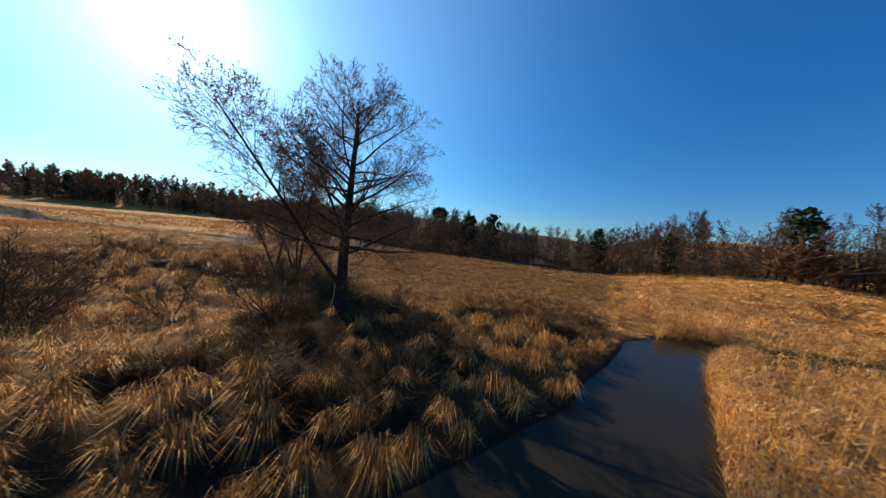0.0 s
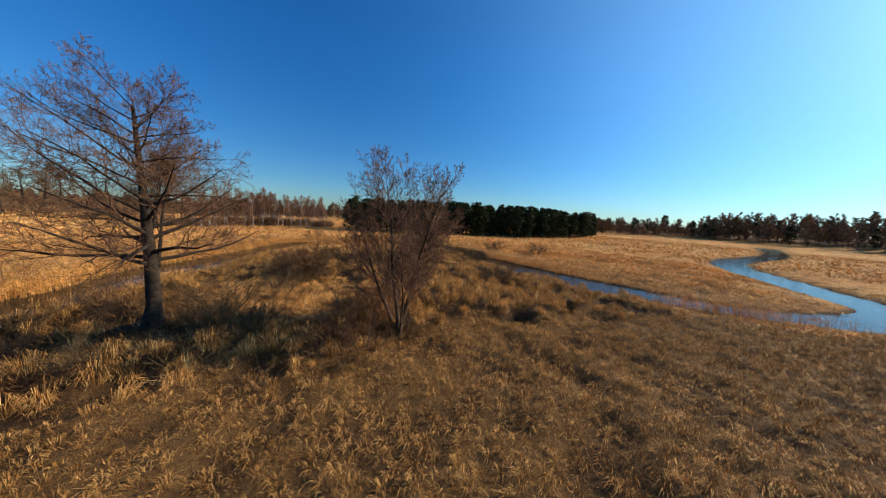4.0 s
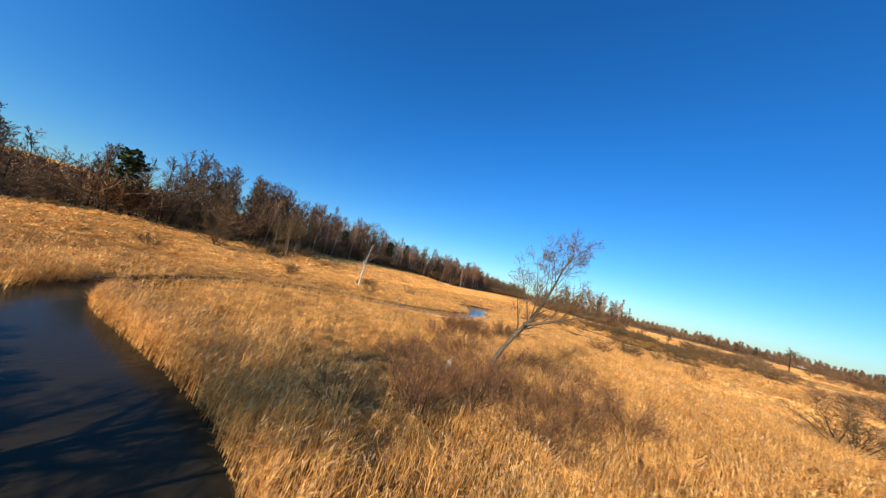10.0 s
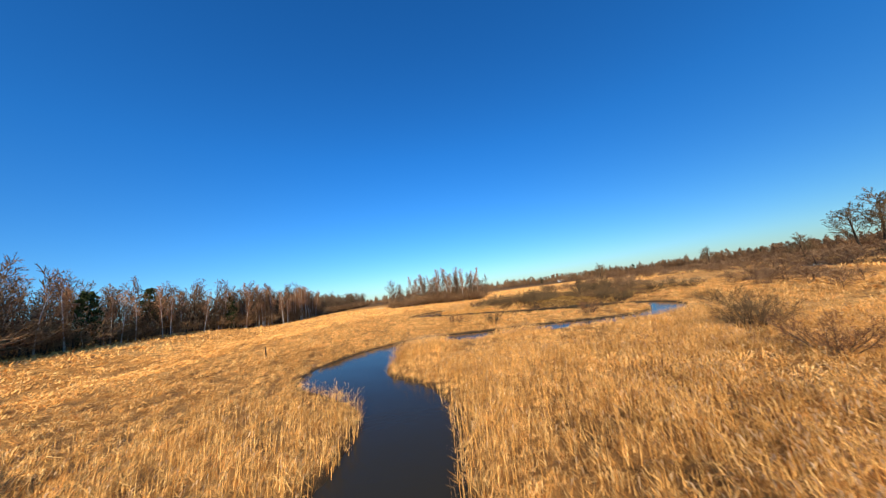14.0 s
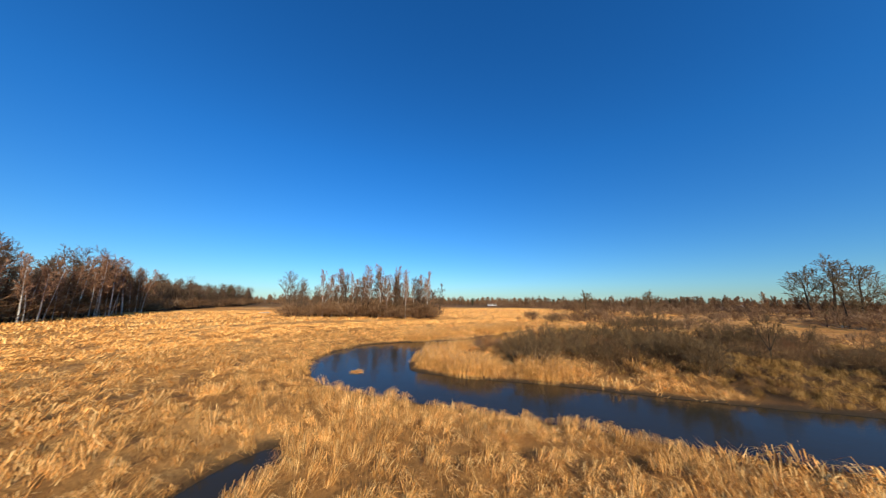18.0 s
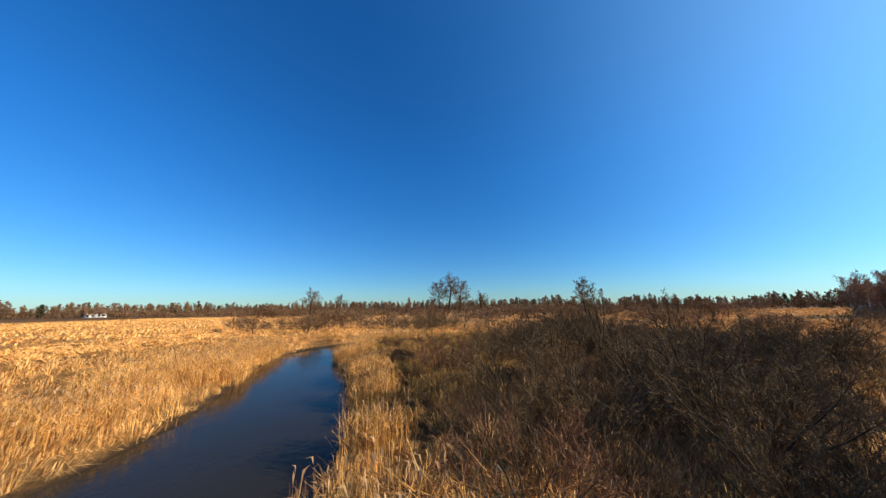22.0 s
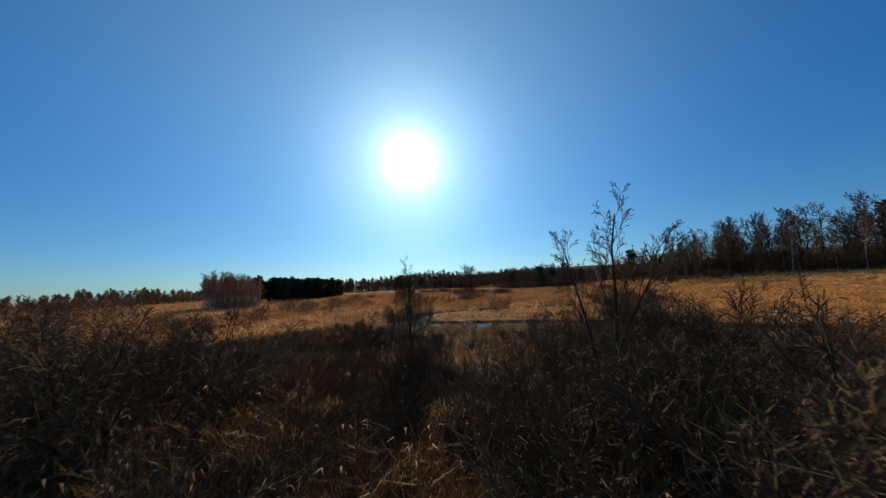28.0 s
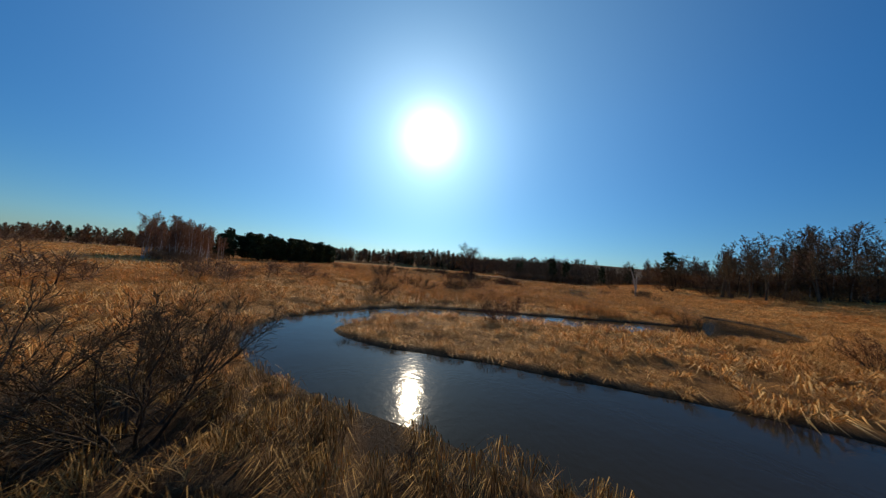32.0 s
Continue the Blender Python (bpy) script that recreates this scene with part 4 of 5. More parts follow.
# the dark pine plantation and the birches in the north-east
wood("pine_plantation", "dense dark green pine plantation", along([(8, 104), (30, 90), (60, 78), (95, 75), (134, 88)], 0.62, 22, 11.3, 4, 0.8, 0.2), "pine", 4)
wood("birch_stand", "stand of slender birches behind the reeds", along([(4, 122), (-18, 124), (-40, 112)], 0.42, 13, 9.8, 5), "birch", 5)
wood("birch_brush", "reddish brushwood below the birches", along([(6, 118), (-18, 120), (-43, 108)], 0.5, 8, 4.5, 15, 0.5), "thicket", 15)
wood("birch_group", "group of birches and alders in the dry meadow", along([(-208, 80), (-222, 62), (-232, 46)][::-1], 1.8, 10, 17, 6), "birch", 6)
wood("broadleaf_group", "bare trees and brush in the dry meadow", along([(-206, 80), (-222, 60), (-238, 35)][::-1], 0.42, 14, 9, 16, 0.5), "thicket", 16)
wood("alder_group", "bare alders among the birches of the dry meadow", along([(-206, 82), (-222, 62), (-239, 34)][::-1], 1.5, 12, 13, 36), "deep", 36)
# far woods all round
FAR = [(-700, -140), (-560, 60), (-480, 260), (-330, 420), (-180, 380), (-60, 330), (60, 300), (160, 250), (250, 170), (290, 90), (300, -10), (270, -90), (200, -125)]
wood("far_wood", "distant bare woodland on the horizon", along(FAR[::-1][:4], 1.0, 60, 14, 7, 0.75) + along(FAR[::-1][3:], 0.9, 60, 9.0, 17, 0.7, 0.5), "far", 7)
wood("far_pine_wood", "distant dark pine wood on the horizon", along(FAR[::-1][:5], 6, 60, 12.5, 28) + along(FAR[::-1][4:], 60, 70, 10.5, 8), "pine", 8)
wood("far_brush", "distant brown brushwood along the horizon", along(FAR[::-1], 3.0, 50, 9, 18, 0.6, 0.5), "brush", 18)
BELTS = [[(-58, 82), (-84, 92), (-104, 112), (-128, 122)], [(-120, 98), (-140, 116), (-172, 124), (-196, 112)], [(-196, 150), (-160, 168), (-120, 150), (-84, 138), (-50, 122)], [(-240, 190), (-190, 190), (-140, 196), (-90, 176)]]
for i, belt in enumerate(BELTS):
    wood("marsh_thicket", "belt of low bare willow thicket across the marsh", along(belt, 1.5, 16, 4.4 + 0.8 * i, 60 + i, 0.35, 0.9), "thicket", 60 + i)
NEARFAR = [(-330, 230), (-260, 250), (-190, 235), (-130, 232), (-70, 200), (-30, 180)]
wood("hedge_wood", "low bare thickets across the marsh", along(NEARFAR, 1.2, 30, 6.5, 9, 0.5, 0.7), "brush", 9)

# single trees standing out of the far thickets
lone = tree_meshes(35, [((0, 0, 0), (0, 0, 1), 1, 1)], [(6, 14, 0.55, 0.9, 0, 0.04), (4, 8, 0.5, 0.7, 0.4, 0.12, 0.2), (3, 9, 0.5, 0.7, 0.2, 0.15, 0.2), (1, 0, 0, 0, 0, 0.2, 0.2)], 12.5, 0.3, 1, 6, 0.038)
for x, y, s, lab in ((-137, 244, 1.5, "bare round-headed alder beside a larger one"), (-131, 246, 1.8, "round-headed bare alder far out in the marsh"), (-123.5, 244, 1.55, "bare alder with a round crown beside a larger one"), (-91, 146, 0.95, "tall bare alder above the thickets"), (-210, 266, 1.0, "slim bare tree on the horizon"),
                     (-125, 168, 0.8, "bare tree at the meadow's edge"), (-186, 140, 0.7, "pale bare tree in the reeds"), (-38, -62, 0.75, "bare tree standing clear of the wood")):
    e = tagged(new("bare_tree"), lab, "tree", "single trees of the marsh")
    for level, me in lone[0]:
        part("trunk", me, BARK, e)
    part("crown", lone[1], TWIG, e)
    e.matrix_basis = pose(x, y, float(ground_z([x], [y])[0]) - 0.2, 0, 0, 40 * x) @ Matrix.Diagonal((1.3 * s, 1.3 * s, s, 1))

# ---- grass and reeds ----
def scatter(rng, n, near, far, area=(-200, 60, -50, 115)):
    """Random spots of the marsh whose distance from its core lies between two lengths."""
    xs, ys, got = [], [], 0
    while got < n:
        x, y = rng.uniform(area[0], area[1], n), rng.uniform(area[2], area[3], n)
        d = core_dist(x, y)
        ok = (d >= near) & (d < far) & (rng.rand(n) < np.clip(1.15 - (d - near) / (far - near), 0.15, 1))
        xs.append(x[ok])
        ys.append(y[ok])
        got += int(ok.sum())
    return np.concatenate(xs)[:n], np.concatenate(ys)[:n]


def blades(base, height, width, lean_dir, lean, bend, rng, fine=True):
    """Blades that bow over in two faces, or plain ones of a single face."""
    n = len(base)
    w = rng.uniform(0, 6.28, n)
    side = np.stack([np.cos(w), np.sin(w), np.zeros(n)], 1) * (width / 2)[:, None]
    dirv = np.stack([np.cos(lean_dir), np.sin(lean_dir), np.zeros(n)], 1)
    tip = base + dirv * ((lean + bend) * height)[:, None]
    tip[:, 2] += height * (1 - (0.8 if fine else 0.5) * bend)
    i = np.arange(n)[:, None]
    if not fine:
        return np.stack([base - side, base + side, tip], 1).reshape(-1, 3), i * 3 + (0, 1, 2)
    mid = base + dirv * (lean * height * 0.4)[:, None]
    mid[:, 2] += height * 0.68
    v = np.stack([base, mid - side, mid + side, tip], 1).reshape(-1, 3)
    return v, np.concatenate([i * 4 + (0, 2, 1), i * 4 + (1, 2, 3)])


def stuff(name, label, pieces, mat, category):
    vs, fs, off = [], [], 0
    for v, f in pieces:
        vs.append(v)
        fs.append(f + off)
        off += len(v)
    me = mesh_np(name, np.concatenate(vs), np.concatenate(fs))
    me.materials.append(mat)
    return tagged(new(name, me), label, category, kind="stuff")


def tufts(seed, n, per, near, far, weight, height, width, spread, lean, fine, area=(-200, 60, -50, 115)):
    rng = np.random.RandomState(seed)
    x, y = scatter(rng, n, near, far, area)
    d = shore(x, y)
    ok = (d > 0.15) & (rng.rand(n) < weight(x, y, d))
    x, y = x[ok], y[ok]
    m = len(x)
    h = height(x, y) * rng.uniform(0.6, 1.25, m)
    main = 2.2 + 3.0 * (vnoise(x, y, 9, 8) - 0.5) + rng.normal(0, 0.6, m)
    rep = lambda a: np.repeat(a, per)
    k = m * per
    w, r = rng.uniform(0, 6.28, k), rng.rand(k) ** 0.5 * spread
    bx, by = rep(x) + np.cos(w) * r, rep(y) + np.sin(w) * r
    base = np.stack([bx, by, ground_z(bx, by) - 0.04], 1)
    # blades hang down the sides of their tussock, or lie with the wind
    gx1, gy1 = mounds(bx + 0.2, by) - mounds(bx - 0.2, by), mounds(bx, by + 0.2) - mounds(bx, by - 0.2)
    fall = np.arctan2(-gy1, -gx1) + rng.normal(0, 0.45, k)
    ld = np.where(rng.rand(k) < 0.3, rep(main) + rng.normal(0, 0.5, k), np.where(np.hypot(gx1, gy1) > 0.08, fall, w))
    return blades(base, rep(h) * rng.uniform(0.55, 1.1, k), width * rng.uniform(0.7, 1.4, k), ld, lean * rng.uniform(0.2, 1.3, k), rng.uniform(0.1, 0.7, k), rng, fine)


def mops(seed, gap, near, far, weight, height, per, width, reach, lean, area=(-200, 60, -50, 115)):
    """Tussocks a step apart: each one a mop of long blades that rise from its foot and hang over all round, pushed over by the wind."""
    rng = np.random.RandomState(seed)
    x, y = np.meshgrid(np.arange(area[0], area[1], gap), np.arange(area[2], area[3], gap))
    x, y = (v.ravel() + rng.uniform(-0.42, 0.42, v.size) * gap for v in (x, y))
    d = core_dist(x, y)
    ok = (d >= near) & (d < far)
    x, y = x[ok], y[ok]
    d = shore(x, y)
    ok = (d > 0.2) & (rng.rand(len(x)) < weight(x, y, d))
    x, y = x[ok], y[ok]
    m, k = len(x), len(x) * per
    rep = lambda a: np.repeat(a, per)
    size = rng.uniform(0.6, 1.3, m)
    h, wind = rep(height(x, y) * size), rep(2.2 + 3.0 * (vnoise(x, y, 9, 8) - 0.5) + rng.normal(0, 0.4, m))
    w, r = rng.uniform(0, 6.28, k), rng.rand(k) ** 0.6
    out = np.stack([np.cos(w), np.sin(w), 0 * w], 1)
    blow = np.stack([np.cos(wind), np.sin(wind), 0 * w], 1) * (lean * h * rng.uniform(0.5, 1.2, k))[:, None]
    foot = np.repeat(np.stack([x, y, ground_z(x, y) - 0.06], 1), per, 0)
    span = (reach * rep(size) * (0.3 + 0.8 * r) * rng.uniform(0.8, 1.2, k))[:, None]
    up = np.array((0.0, 0.0, 1.0))
    stray = np.stack([rng.normal(0, 0.24, k), rng.normal(0, 0.24, k), 0 * w], 1) * reach
    base = foot + out * span * 0.32
    mid = foot + out * span * 0.62 + stray * 0.35 + blow * 0.6 + up * (h * (1.0 - 0.4 * r) * rng.uniform(0.6, 1.15, k))[:, None]
    tip = foot + out * span * 1.15 + stray + blow * 1.25 + up * np.maximum(h * (0.8 - 0.75 * r) * rng.uniform(0.5, 1.2, k), 0.05)[:, None]
    turn = w + 1.57 + rng.normal(0, 0.7, k)
    side = np.stack([np.cos(turn), np.sin(turn), rng.uniform(-0.3, 0.3, k)], 1) * (0.5 * width * rng.uniform(0.6, 1.4, k))[:, None]
    i = np.arange(k)[:, None]
    return np.stack([base, mid - side, mid + side, tip], 1).reshape(-1, 3), np.concatenate([i * 4 + (0, 2, 1), i * 4 + (1, 2, 3)])


def inner(x, y):
    """Inside the river's loop."""
    xw = np.interp(y, [-2, 9, 15, 21.5, 29, 36, 43.5, 52, 58], [-31.5, -30.6, -29.4, -27.5, -23.4, -21, -17.5, -14, -10])
    return (x > xw) & (x < 23) & (y < 58) & (y > -6)


def gold(x, y, d):
    """How thickly the sedge stands: thin between the tussocks, none on the turf."""
    gaps = step01(0.08, 0.5, mounds(x, y))
    return (1 - turf_mask(x, y)) * (1 - 0.8 * np.maximum(scrub_mask(x, y), herb_mask(x, y))) * (0.14 - 0.1 * rough_mask(x, y) + 0.95 * gaps)


def tall(x, y):
    return (0.3 + 0.28 * vnoise(x, y, 12, 5)) * (0.45 + 0.55 * np.maximum(step01(1, 6, shore(x, y)), step01(-60, -75, x))) * (0.7 + 0.5 * mounds(x, y))


def clumpy(x, y, d):
    return (1 - turf_mask(x, y)) * (1 - rough_mask(x, y)) * (1 - herb_mask(x, y)) * (0.45 + 0.55 * step01(0.05, 0.4, mounds(x, y)))


def hummock(x, y, d):
    """The browner stools of the rough."""
    return rough_mask(x, y) * (1 - 0.6 * scrub_mask(x, y)) * (1 - 0.75 * herb_mask(x, y)) * (0.5 + 0.45 * step01(0.1, 0.4, mounds(x, y)))


stuff("sedge_grass", "golden dry sedge lying in leaning tufts", [mops(200, 0.72, 0, 14, clumpy, lambda x, y: 1.15 * tall(x, y), 52, 0.017, 0.5, 0.75), mops(204, 1.0, 13, 30, clumpy, lambda x, y: 1.3 * tall(x, y), 24, 0.045, 0.7, 0.7),
      tufts(201, 30000, 6, 0, 13, gold, tall, 0.015, 0.22, 0.85, False), tufts(211, 24000, 8, 12, 34, gold, tall, 0.05, 0.36, 0.8, False),
      tufts(221, 46000, 8, 33, 66, gold, tall, 0.12, 0.7, 0.7, False), tufts(222, 42000, 6, 58, 330, gold, lambda x, y: 0.8 + 0 * x, 0.24, 1.8, 0.5, False, (-300, 150, -130, 220))], SEDGE, "grass")
shaggy = lambda x, y: 0.62 + 0.35 * vnoise(x, y, 7, 53)
east, west = (lambda x, y, d: hummock(x, y, d) * (x > -60)), (lambda x, y, d: hummock(x, y, d) * (x < -60))
stuff("tussock_grass", "rusty brown grass tussocks with dark hollows between them", [mops(207, 0.95, 0, 17, east, shaggy, 130, 0.016, 0.6, 0.3), mops(208, 1.1, 16, 34, east, shaggy, 44, 0.036, 0.7, 0.3)], TUSSOCK, "grass")
stuff("mossy_tussock_grass", "small brown tussocks with moss between the shrubs", [mops(213, 0.72, 0, 14, west, lambda x, y: 0.9 * shaggy(x, y), 70, 0.014, 0.45, 0.35), mops(214, 0.85, 13, 34, west, lambda x, y: 0.7 * shaggy(x, y), 30, 0.032, 0.5, 0.2)], MOSSGRASS, "grass")
short = lambda x, y: (0.12 + 0.16 * vnoise(x, y, 2, 5)) * (0.6 + 0.9 * vnoise(x, y, 0.7, 23))
mown = lambda x, y, d: turf_mask(x, y) * (0.35 + 0.65 * step01(0.3, 0.55, vnoise(x, y, 0.7, 23)))
stuff("turf_grass", "short brown meadow grass in low tufts", [mops(206, 0.5, 0, 20, lambda x, y, d: 0.95 * turf_mask(x, y), lambda x, y: 0.2 + 0.24 * vnoise(x, y, 3, 24), 34, 0.016, 0.34, 0.3), mops(209, 1.0, 19, 36, lambda x, y, d: 0.9 * turf_mask(x, y), lambda x, y: 0.3 + 0.2 * vnoise(x, y, 3, 24), 20, 0.05, 0.5, 0.25), tufts(202, 60000, 6, 0, 16, mown, short, 0.02, 0.2, 0.8, False), tufts(212, 150000, 7, 16, 44, mown, short, 0.06, 0.5, 0.7, False)], TURF, "grass")
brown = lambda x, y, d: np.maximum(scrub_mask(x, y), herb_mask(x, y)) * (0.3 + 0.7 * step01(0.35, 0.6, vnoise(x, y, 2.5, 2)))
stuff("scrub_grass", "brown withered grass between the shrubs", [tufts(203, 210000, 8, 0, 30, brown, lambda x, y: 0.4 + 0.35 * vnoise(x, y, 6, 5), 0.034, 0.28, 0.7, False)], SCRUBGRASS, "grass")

# where the reeds stand thick: x, y, reach
CLUMPS = [(-20.8, 30.5, 2.8), (-33.5, 17, 3.2), (-33, 11, 2.6), (-99.6, 24.6, 3.6), (-103, 26.5, 2.4), (-97, 36, 3), (-149.9, 46.2, 2.8), (-146.6, 44, 2.6), (-143.5, 44.5, 3), (-152.6, 51, 1.8), (-153.2, 56.5, 0.9), (-154.0, 62, 1.5), (-155.4, 67, 1.6), (-158, 75, 2.2),
          (-138, 49.5, 2.5), (-167, 60, 4), (-167, 68, 4), (-168, 76, 4), (-166, 52, 4), (-155, 84, 4)]


def clump(x, y):
    out = np.zeros(len(x))
    for cx, cy, r in CLUMPS:
        out = np.maximum(out, step01(r * 1.25, r * 0.55, np.hypot(x - cx, y - cy) + 1.2 * (vnoise(x, y, 2.2, 12) - 0.5)))
    return out


def fringe(x, y, d):
    edge = step01(4.2, 0.6, d + 3.0 * (vnoise(x, y, 6, 12) - 0.5))
    outer = (~inner(x, y)) * step01(-95, -90, x) * step01(30, 20, x) * np.where((x < -36) & ((y < 9) | (x < -60)), 0.08, 1.0)
    return np.maximum(edge * outer, clump(x, y) * (d < 9))


def beds(x, y, d):
    return (~inner(x, y)) * (1 - turf_mask(x, y)) * step01(0.55, 0.68, vnoise(x, y, 13, 14)) * step01(-95, -85, x) * step01(-20, -28, x)


def thicket(x, y, d):
    return scrub_mask(x, y) * step01(0.42, 0.62, vnoise(x, y, 5, 15)) * step01(-129, -133, x) * step01(2, 5, d)


def straw(x, y, d):
    """The even reed field north of the western winding."""
    return step01(-96, -88, x) * step01(-17, -24, x) * step01(20, 26, y - 0.1 * (x + 70)) * step01(66, 54, y) * (~inner(x, y)) * (d > 1.5) * (0.25 + 0.75 * step01(0.3, 0.5, vnoise(x, y, 7, 43)))


BANKS = RLINE[core_dist(RLINE[:, 0], RLINE[:, 1]) < 46]


def bank_scatter(rng, n):
    """Random spots along both banks."""
    b = BANKS[rng.randint(len(BANKS), size=n)]
    w, r = rng.uniform(0, 6.28, n), b[:, 2] + rng.uniform(-0.4, 6.5, n)
    return b[:, 0] + np.cos(w) * r, b[:, 1] + np.sin(w) * r


def reeds(name, label, seed, n, near, far, weight, height, mat, headed=0.4, area=(-200, 60, -50, 115)):
    rng = np.random.RandomState(seed)
    x, y = scatter(rng, n, near, far, area) if far else bank_scatter(rng, n)
    d = shore(x, y)
    ok = (d > -0.25) & (rng.rand(n) < weight(x, y, d))
    x, y = x[ok], y[ok]
    m = len(x)
    z = np.maximum(ground_z(x, y), -0.2) - 0.05
    h = height * rng.uniform(0.6, 1.15, m) * (0.75 + 0.5 * vnoise(x, y, 6, 11))
    base = np.stack([x, y, z], 1)
    ld = 2.4 + rng.normal(0, 0.8, m)
    stalk = blades(base, h, np.full(m, 0.024), ld, rng.uniform(0.0, 0.2, m), rng.uniform(0, 0.08, m), rng, False)
    pieces = [stalk]
    for k in range(2):
        b2 = base + np.stack([0 * h, 0 * h, h * rng.uniform(0.3, 0.75, m)], 1)
        pieces.append(blades(b2, h * 0.3, np.full(m, 0.026), rng.uniform(0, 6.28, m), rng.uniform(0.4, 1.0, m), rng.uniform(0.2, 0.8, m), rng, False))
    stuff(name, label, pieces, mat, "reeds")
    tip = stalk[0].reshape(-1, 3, 3)[:, 2] - (0, 0, 0.12)
    pick = rng.rand(m) < headed
    k = int(pick.sum())
    plume = blades(tip[pick], rng.uniform(0.16, 0.3, k), rng.uniform(0.035, 0.06, k), ld[pick], rng.uniform(0.2, 0.7, k), rng.uniform(0.2, 0.6, k), rng, True)
    stuff(name.replace("bed", "plumes"), "feathery seed heads of the dry reeds", [plume], PLUME, "reeds")


reeds("reed_bed", "tall golden reeds fringing the river", 301, 520000, 0, 0, fringe, 1.45, REED)
reeds("reed_field_bed", "patches of golden reeds in the wet meadow", 302, 150000, 0, 45, beds, 1.3, REED)
def tassels(x, y, d):
    return np.maximum(scrub_mask(x, y) * (d > 1.5), 0.9 * herb_mask(x, y)) * step01(0.5, 0.75, vnoise(x, y, 3, 41))


reeds("tassel_reed_bed", "loose reeds with pale fluffy heads in the scrub", 304, 16000, 0, 22, tassels, 1.5, SCRUBGRASS)
reeds("straw_reed_bed", "even field of pale upright reeds", 305, 150000, 0, 60, straw, 1.0, REED, 0.3, (-98, -16, 18, 68))
reeds("scrub_reed_bed", "thin brown reeds among the shrubs", 303, 400000, 0, 26, thicket, 1.35, SCRUBGRASS, 0.06)


# ---- fine brush ----
def wands(x, y, d):
    """The scrub's brush, thickest in two domes above the western reach."""
    dome = np.maximum(step01(6, 3.5, np.hypot((x + 141.5) / 1.3, y - 56.5)), step01(4.5, 2.5, np.hypot(x + 147, y - 57.5)))
    dome = np.maximum(dome, np.maximum(step01(3.4, 1.8, np.hypot(x + 138.8, y - 70.6)), step01(4.0, 2.0, np.hypot(x + 132, y - 82.6))))
    return np.maximum(dome, scrub_mask(x, y) * step01(0.4, 0.62, vnoise(x, y, 6, 31))) * (d > 1.2)


def red_wands(x, y, d):
    """The reddish brush round the leaning alder."""
    dome = step01(2.8, 1.6, np.minimum(np.hypot(x + 58, y - 24), np.hypot(x + 61.9, y - 28) * 1.3))
    return np.maximum(dome, step01(9, 4, np.hypot((x + 44.5) / 1.3, y - 29)) * step01(0.25, 0.5, vnoise(x, y, 2.5, 32)))


def dark_wands(x, y, d):
    """Dead brush in the shade of the tall alder and the trees beside it."""
    dome = np.maximum(step01(5, 2.5, np.hypot(x + 1.5, (y - 34) / 1.2)), step01(3.4, 1.8, np.hypot(x + 7.6, y - 27)))
    return np.maximum(dome, step01(10, 5, np.hypot((x + 7) / 1.2, (y - 14.5) / 0.7))) * step01(0.4, 0.6, vnoise(x, y, 2.5, 34))


stuff("brush_twigs", "fine brown brushwood twigs standing thick in the marsh", [tufts(231, 60000, 9, 0, 60, wands, lambda x, y: 0.8 + 1.0 * vnoise(x, y, 4, 33), 0.02, 0.4, 0.5, False, (-157, -110, 49, 97)),
      tufts(232, 12000, 9, 0, 60, red_wands, lambda x, y: 0.8 + 1.2 * vnoise(x, y, 3, 33), 0.022, 0.4, 0.5, False, (-66, -32, 15, 41)),
      tufts(233, 12000, 9, 0, 60, dark_wands, lambda x, y: 0.6 + 1.0 * vnoise(x, y, 3, 33) + 1.1 * step01(3.4, 1.8, np.hypot(x + 7.6, y - 27)), 0.02, 0.4, 0.6, False, (-20, 6, 8, 42))], BRUSH, "brushwood")

# ---- small things ----
def solid(name, rings, mat, parent=None, label=""):
    """A closed skin over rings of equal count, from bottom to top."""
    n, k = len(rings), len(rings[0])
    bm = bmesh.new()
    vs = [[bm.verts.new(p) for p in r] for r in rings]
    for i in range(n - 1):
        for j in range(k):
            bm.faces.new((vs[i][j], vs[i][(j + 1) % k], vs[i + 1][(j + 1) % k], vs[i + 1][j]))
    bm.faces.new(vs[0][::-1])
    bm.faces.new(vs[-1])
    me = bpy.data.meshes.new(name)
    bm.to_mesh(me)
    bm.free()
    return part(name, me, mat, parent, label) if parent else me


def rough_rings(rng, line, radius, sides=9, rag=0.12):
    """Rings round a line of points, uneven like split wood."""
    out = []
    for i, p in enumerate(line):
        p = np.array(p, float)
        d = np.array(line[min(i + 1, len(line) - 1)], float) - np.array(line[max(i - 1, 0)], float)
        d /= np.linalg.norm(d)
        a = np.cross(d, (0.0, 1.0, 0.0) if abs(d[1]) < 0.9 else (1.0, 0.0, 0.0))
        a /= np.linalg.norm(a)
        b = np.cross(d, a)
        r = radius[i]
        out.append([tuple(p + (a * math.cos(w) + b * math.sin(w)) * r * (1 + rng.uniform(-rag, rag)) + (d * rng.uniform(-0.5, 1.5) * r if i == len(line) - 1 else 0)) for w in np.arange(sides) * 6.283 / sides])
    return out


def on_ground(x, y, lift=0.0):
    return float(ground_z([x], [y])[0]) + lift


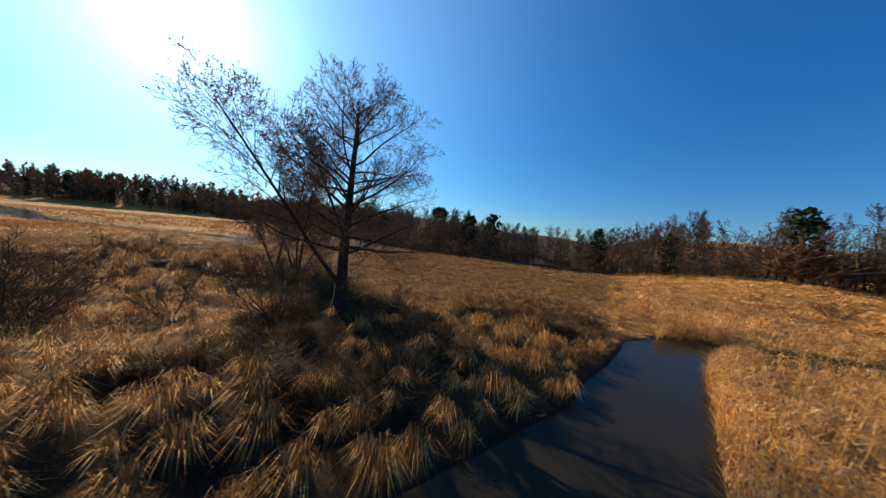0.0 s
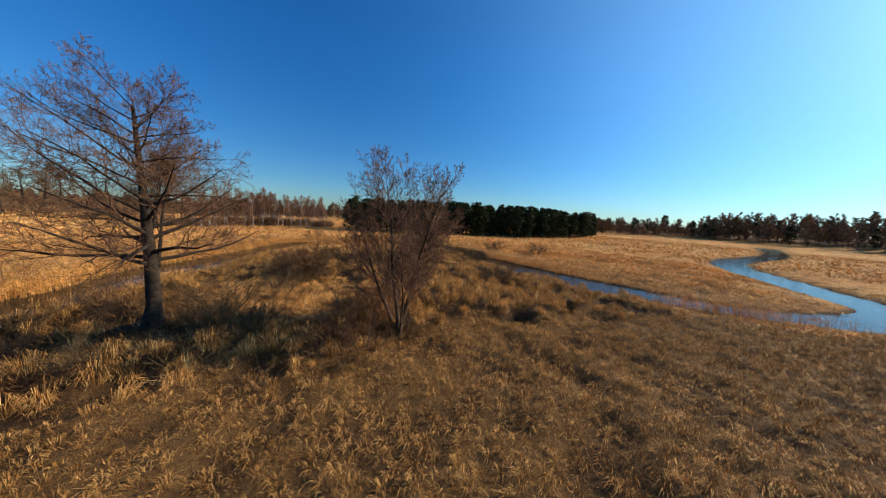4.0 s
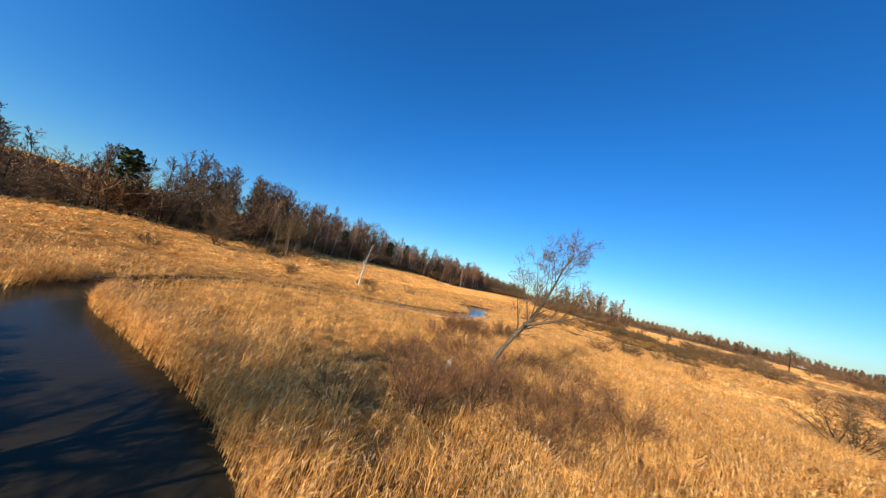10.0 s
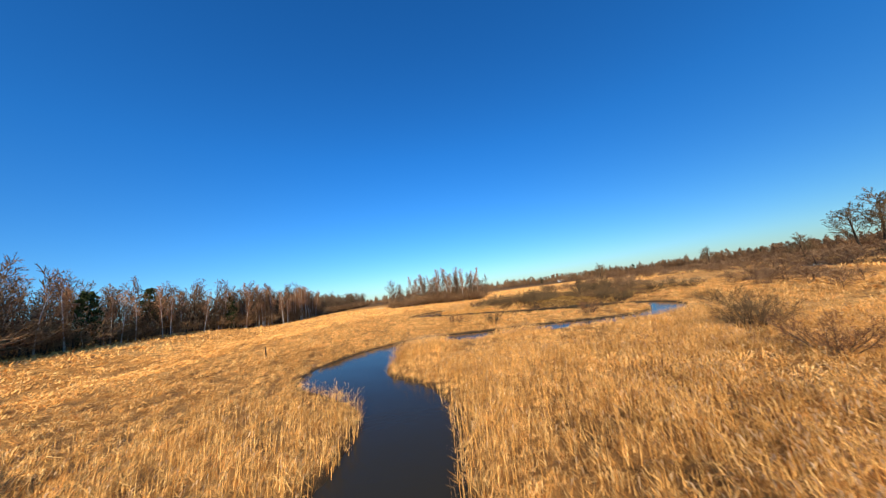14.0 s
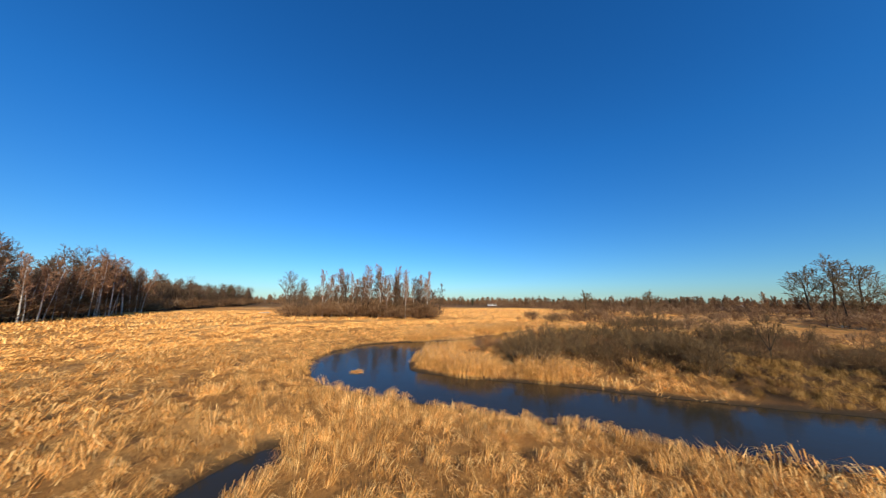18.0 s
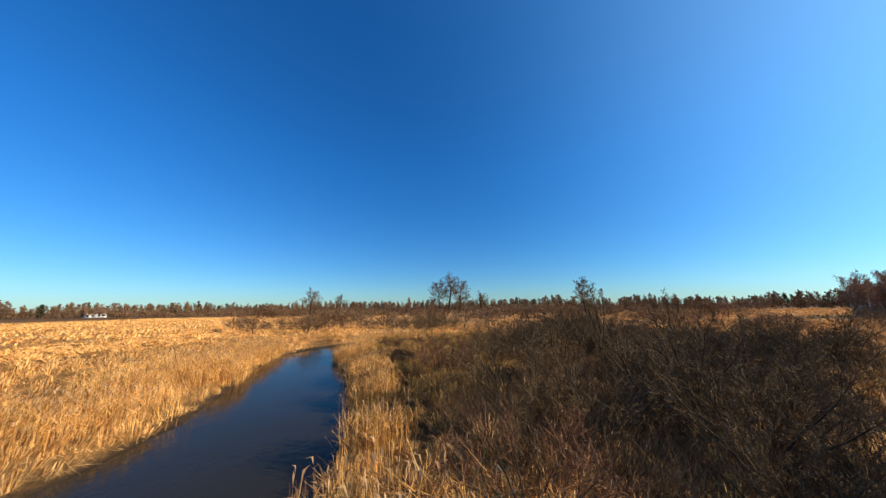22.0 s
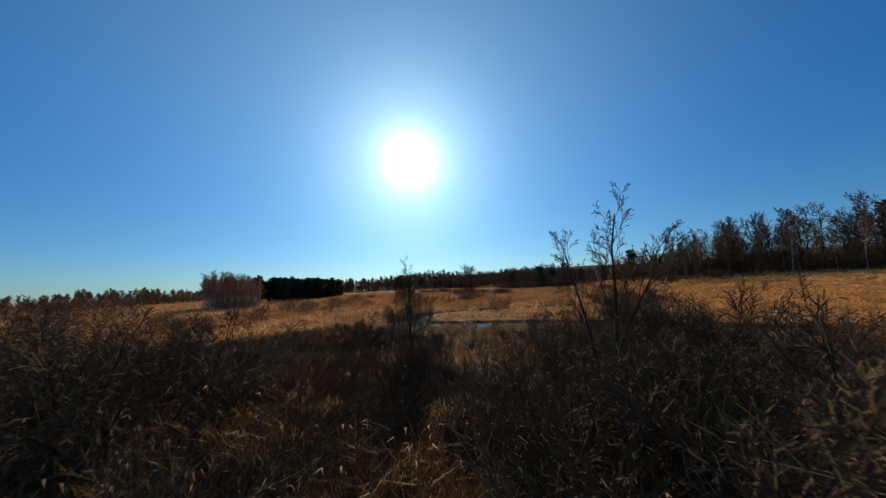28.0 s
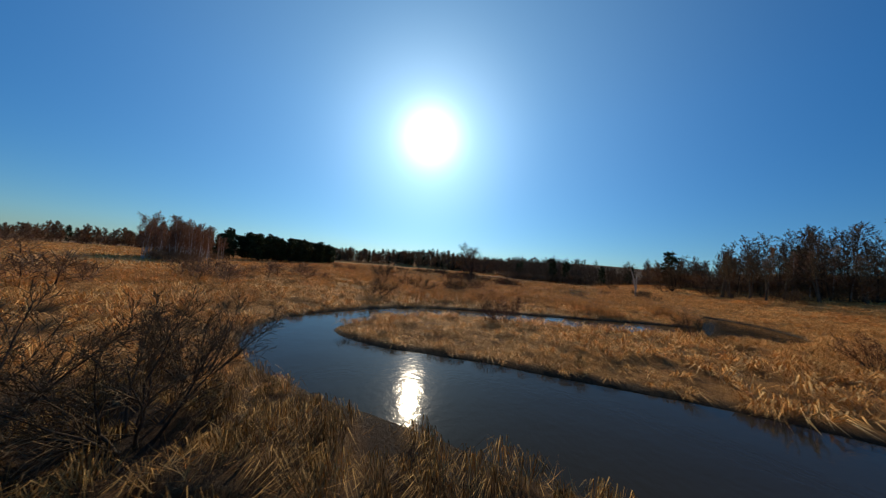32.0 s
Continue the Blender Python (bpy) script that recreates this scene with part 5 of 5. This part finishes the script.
rng = np.random.RandomState(401)
stump = tagged(new("broken_stump"), "pale broken trunk stump standing in the brush", "stump")
solid("trunk", rough_rings(rng, [(0, 0, -0.3), (0, 0.02, 0.2), (0.05, 0.1, 0.45), (0.1, 0.2, 0.8), (0.14, 0.3, 1.05)], [0.24, 0.19, 0.16, 0.15, 0.12]), DEADWOOD, stump)
solid("splinter", rough_rings(rng, [(0.12, 0.26, 0.95), (0.17, 0.34, 1.2), (0.2, 0.38, 1.4)], [0.06, 0.04, 0.012], 6), DEADWOOD, stump)
stump.matrix_basis = pose(-41.1, 25.7, on_ground(-41.1, 25.7))

post = tagged(new("wooden_post"), "weathered dark wooden post in the dry grass", "post")
solid("stake", rough_rings(rng, [(0, 0, -0.4), (0, 0, 0.3), (0.02, 0, 0.9), (0.04, 0.01, 1.35)], [0.08, 0.075, 0.07, 0.065], 8, 0.06), BARK, post)
post.matrix_basis = pose(-114.6, 5.8, on_ground(-114.6, 5.8), 3, 2, 0)

log = tagged(new("fallen_log"), "fallen pale log lying in the meadow", "log")
solid("trunk", rough_rings(rng, [(-3.5, 0, 0.2), (-1.5, 0.1, 0.24), (0.5, -0.05, 0.3), (2.6, 0.05, 0.5), (3.8, 0.2, 0.7)], [0.26, 0.24, 0.2, 0.15, 0.08]), DEADWOOD, log)
solid("branch_stub", rough_rings(rng, [(1.0, 0, 0.3), (1.3, 0.3, 0.8), (1.5, 0.5, 1.3)], [0.1, 0.06, 0.02], 6), DEADWOOD, log)
log.matrix_basis = pose(-271, 32, on_ground(-271, 32), 0, 0, 30)


def raft(x, y, rx, ry, n, name, label, mat, seed):
    """Straws lying crosswise on the water."""
    g = np.random.RandomState(seed)
    w, r = g.uniform(0, 6.28, n), g.rand(n) ** 0.6
    base = np.stack([x + np.cos(w) * r * rx, y + np.sin(w) * r * ry, 0.01 + 0.07 * g.rand(n) * (1 - r)], 1)
    lay = g.normal(0.6, 0.7, n)
    ln = g.uniform(0.3, 0.9, n)
    d = np.stack([np.cos(lay), np.sin(lay), g.uniform(-0.02, 0.08, n)], 1) * ln[:, None]
    s = np.stack([-np.sin(lay), np.cos(lay), g.uniform(-0.3, 0.3, n)], 1) * 0.016
    v = np.stack([base - s, base + s, base + d + s, base + d - s], 1).reshape(-1, 3)
    me = mesh_np(name, v, np.arange(len(v)).reshape(-1, 4))
    me.materials.append(mat)
    return tagged(new(name, me), label, "debris", kind="stuff")


raft(-149.4, 35.5, 0.5, 0.28, 260, "straw_raft", "raft of pale straw floating on the river", SEDGE, 1)
raft(21.0, 25.0, 1.0, 0.6, 300, "drift_debris", "dark drifted stalks caught in the river", SCRUBGRASS, 2)

stick = tagged(new("drift_stick"), "dead branch sticking out of the river", "branch")
solid("branch", rough_rings(rng, [(-0.9, 0, -0.25), (-0.2, 0.05, 0.05), (0.5, 0.0, 0.3), (1.2, 0.15, 0.42)], [0.05, 0.045, 0.035, 0.012], 7), WILLOW, stick)
solid("side_twig", rough_rings(rng, [(0.3, 0, 0.22), (0.5, -0.25, 0.45), (0.6, -0.4, 0.7)], [0.025, 0.018, 0.006], 6), WILLOW, stick)
stick.matrix_basis = pose(-141.1, 41.8, 0.0, 0, 0, 40) @ Matrix.Scale(0.55, 4)


# ---- far houses ----
PLASTER, pnt, pb = material("white_plaster", 0.85)
pn = noise_tex(pnt, 0.8, 5)
pr = ramp(pnt, [(0.3, (0.66, 0.64, 0.6)), (0.7, (0.82, 0.81, 0.78))])
pnt.links.new(pn.outputs["Fac"], pr.inputs[0])
pnt.links.new(pr.outputs[0], pb.inputs["Base Color"])
ROOF = bark("roof_tile", (0.1, 0.05, 0.035), (0.2, 0.1, 0.07), 3.0)
PANE, _, gb = material("window_glass", 0.08)
gb.inputs["Base Color"].default_value = (0.02, 0.025, 0.03, 1)


def box(x0, x1, y0, y1, z0, z1):
    return [[(x0, y0, z), (x1, y0, z), (x1, y1, z), (x0, y1, z)] for z in (z0, z1)]


def house(x, y, w, d, h, turn, label):
    e = tagged(new("house"), label, "house", "far farmhouses")
    solid("wall", box(-w / 2, w / 2, -d / 2, d / 2, -0.5, h), PLASTER, e)
    rise = d * 0.45
    o = 0.5
    prism = [[(-w / 2 - o, -d / 2 - o, h - 0.2), (-w / 2 - o, d / 2 + o, h - 0.2), (-w / 2 - o, 0, h + rise)], [(w / 2 + o, -d / 2 - o, h - 0.2), (w / 2 + o, d / 2 + o, h - 0.2), (w / 2 + o, 0, h + rise)]]
    roof = solid("roof", prism, ROOF, e, "brown tiled gable roof")
    for k in range(4):
        u = -w / 2 + w * (k + 0.5) / 4
        for s in (-1, 1):
            y0, y1 = sorted((s * (d / 2 - 0.05), s * (d / 2 + 0.02)))
            solid("window", box(u - 0.55, u + 0.55, y0, y1, 1.0, 2.4), PANE, e, "dark glass window")
    solid("chimney", box(w * 0.2, w * 0.2 + 0.8, -0.4, 0.4, h + rise * 0.5, h + rise + 1.0), ROOF, e)
    e.matrix_basis = pose(x, y, on_ground(x, y), 0, 0, turn)


house(-398, 289, 11, 7, 3.2, 55, "white plastered farmhouse at the edge of the far wood")
house(-201, 508, 14, 8, 4.0, 10, "long white farmhouse in front of the far wood")
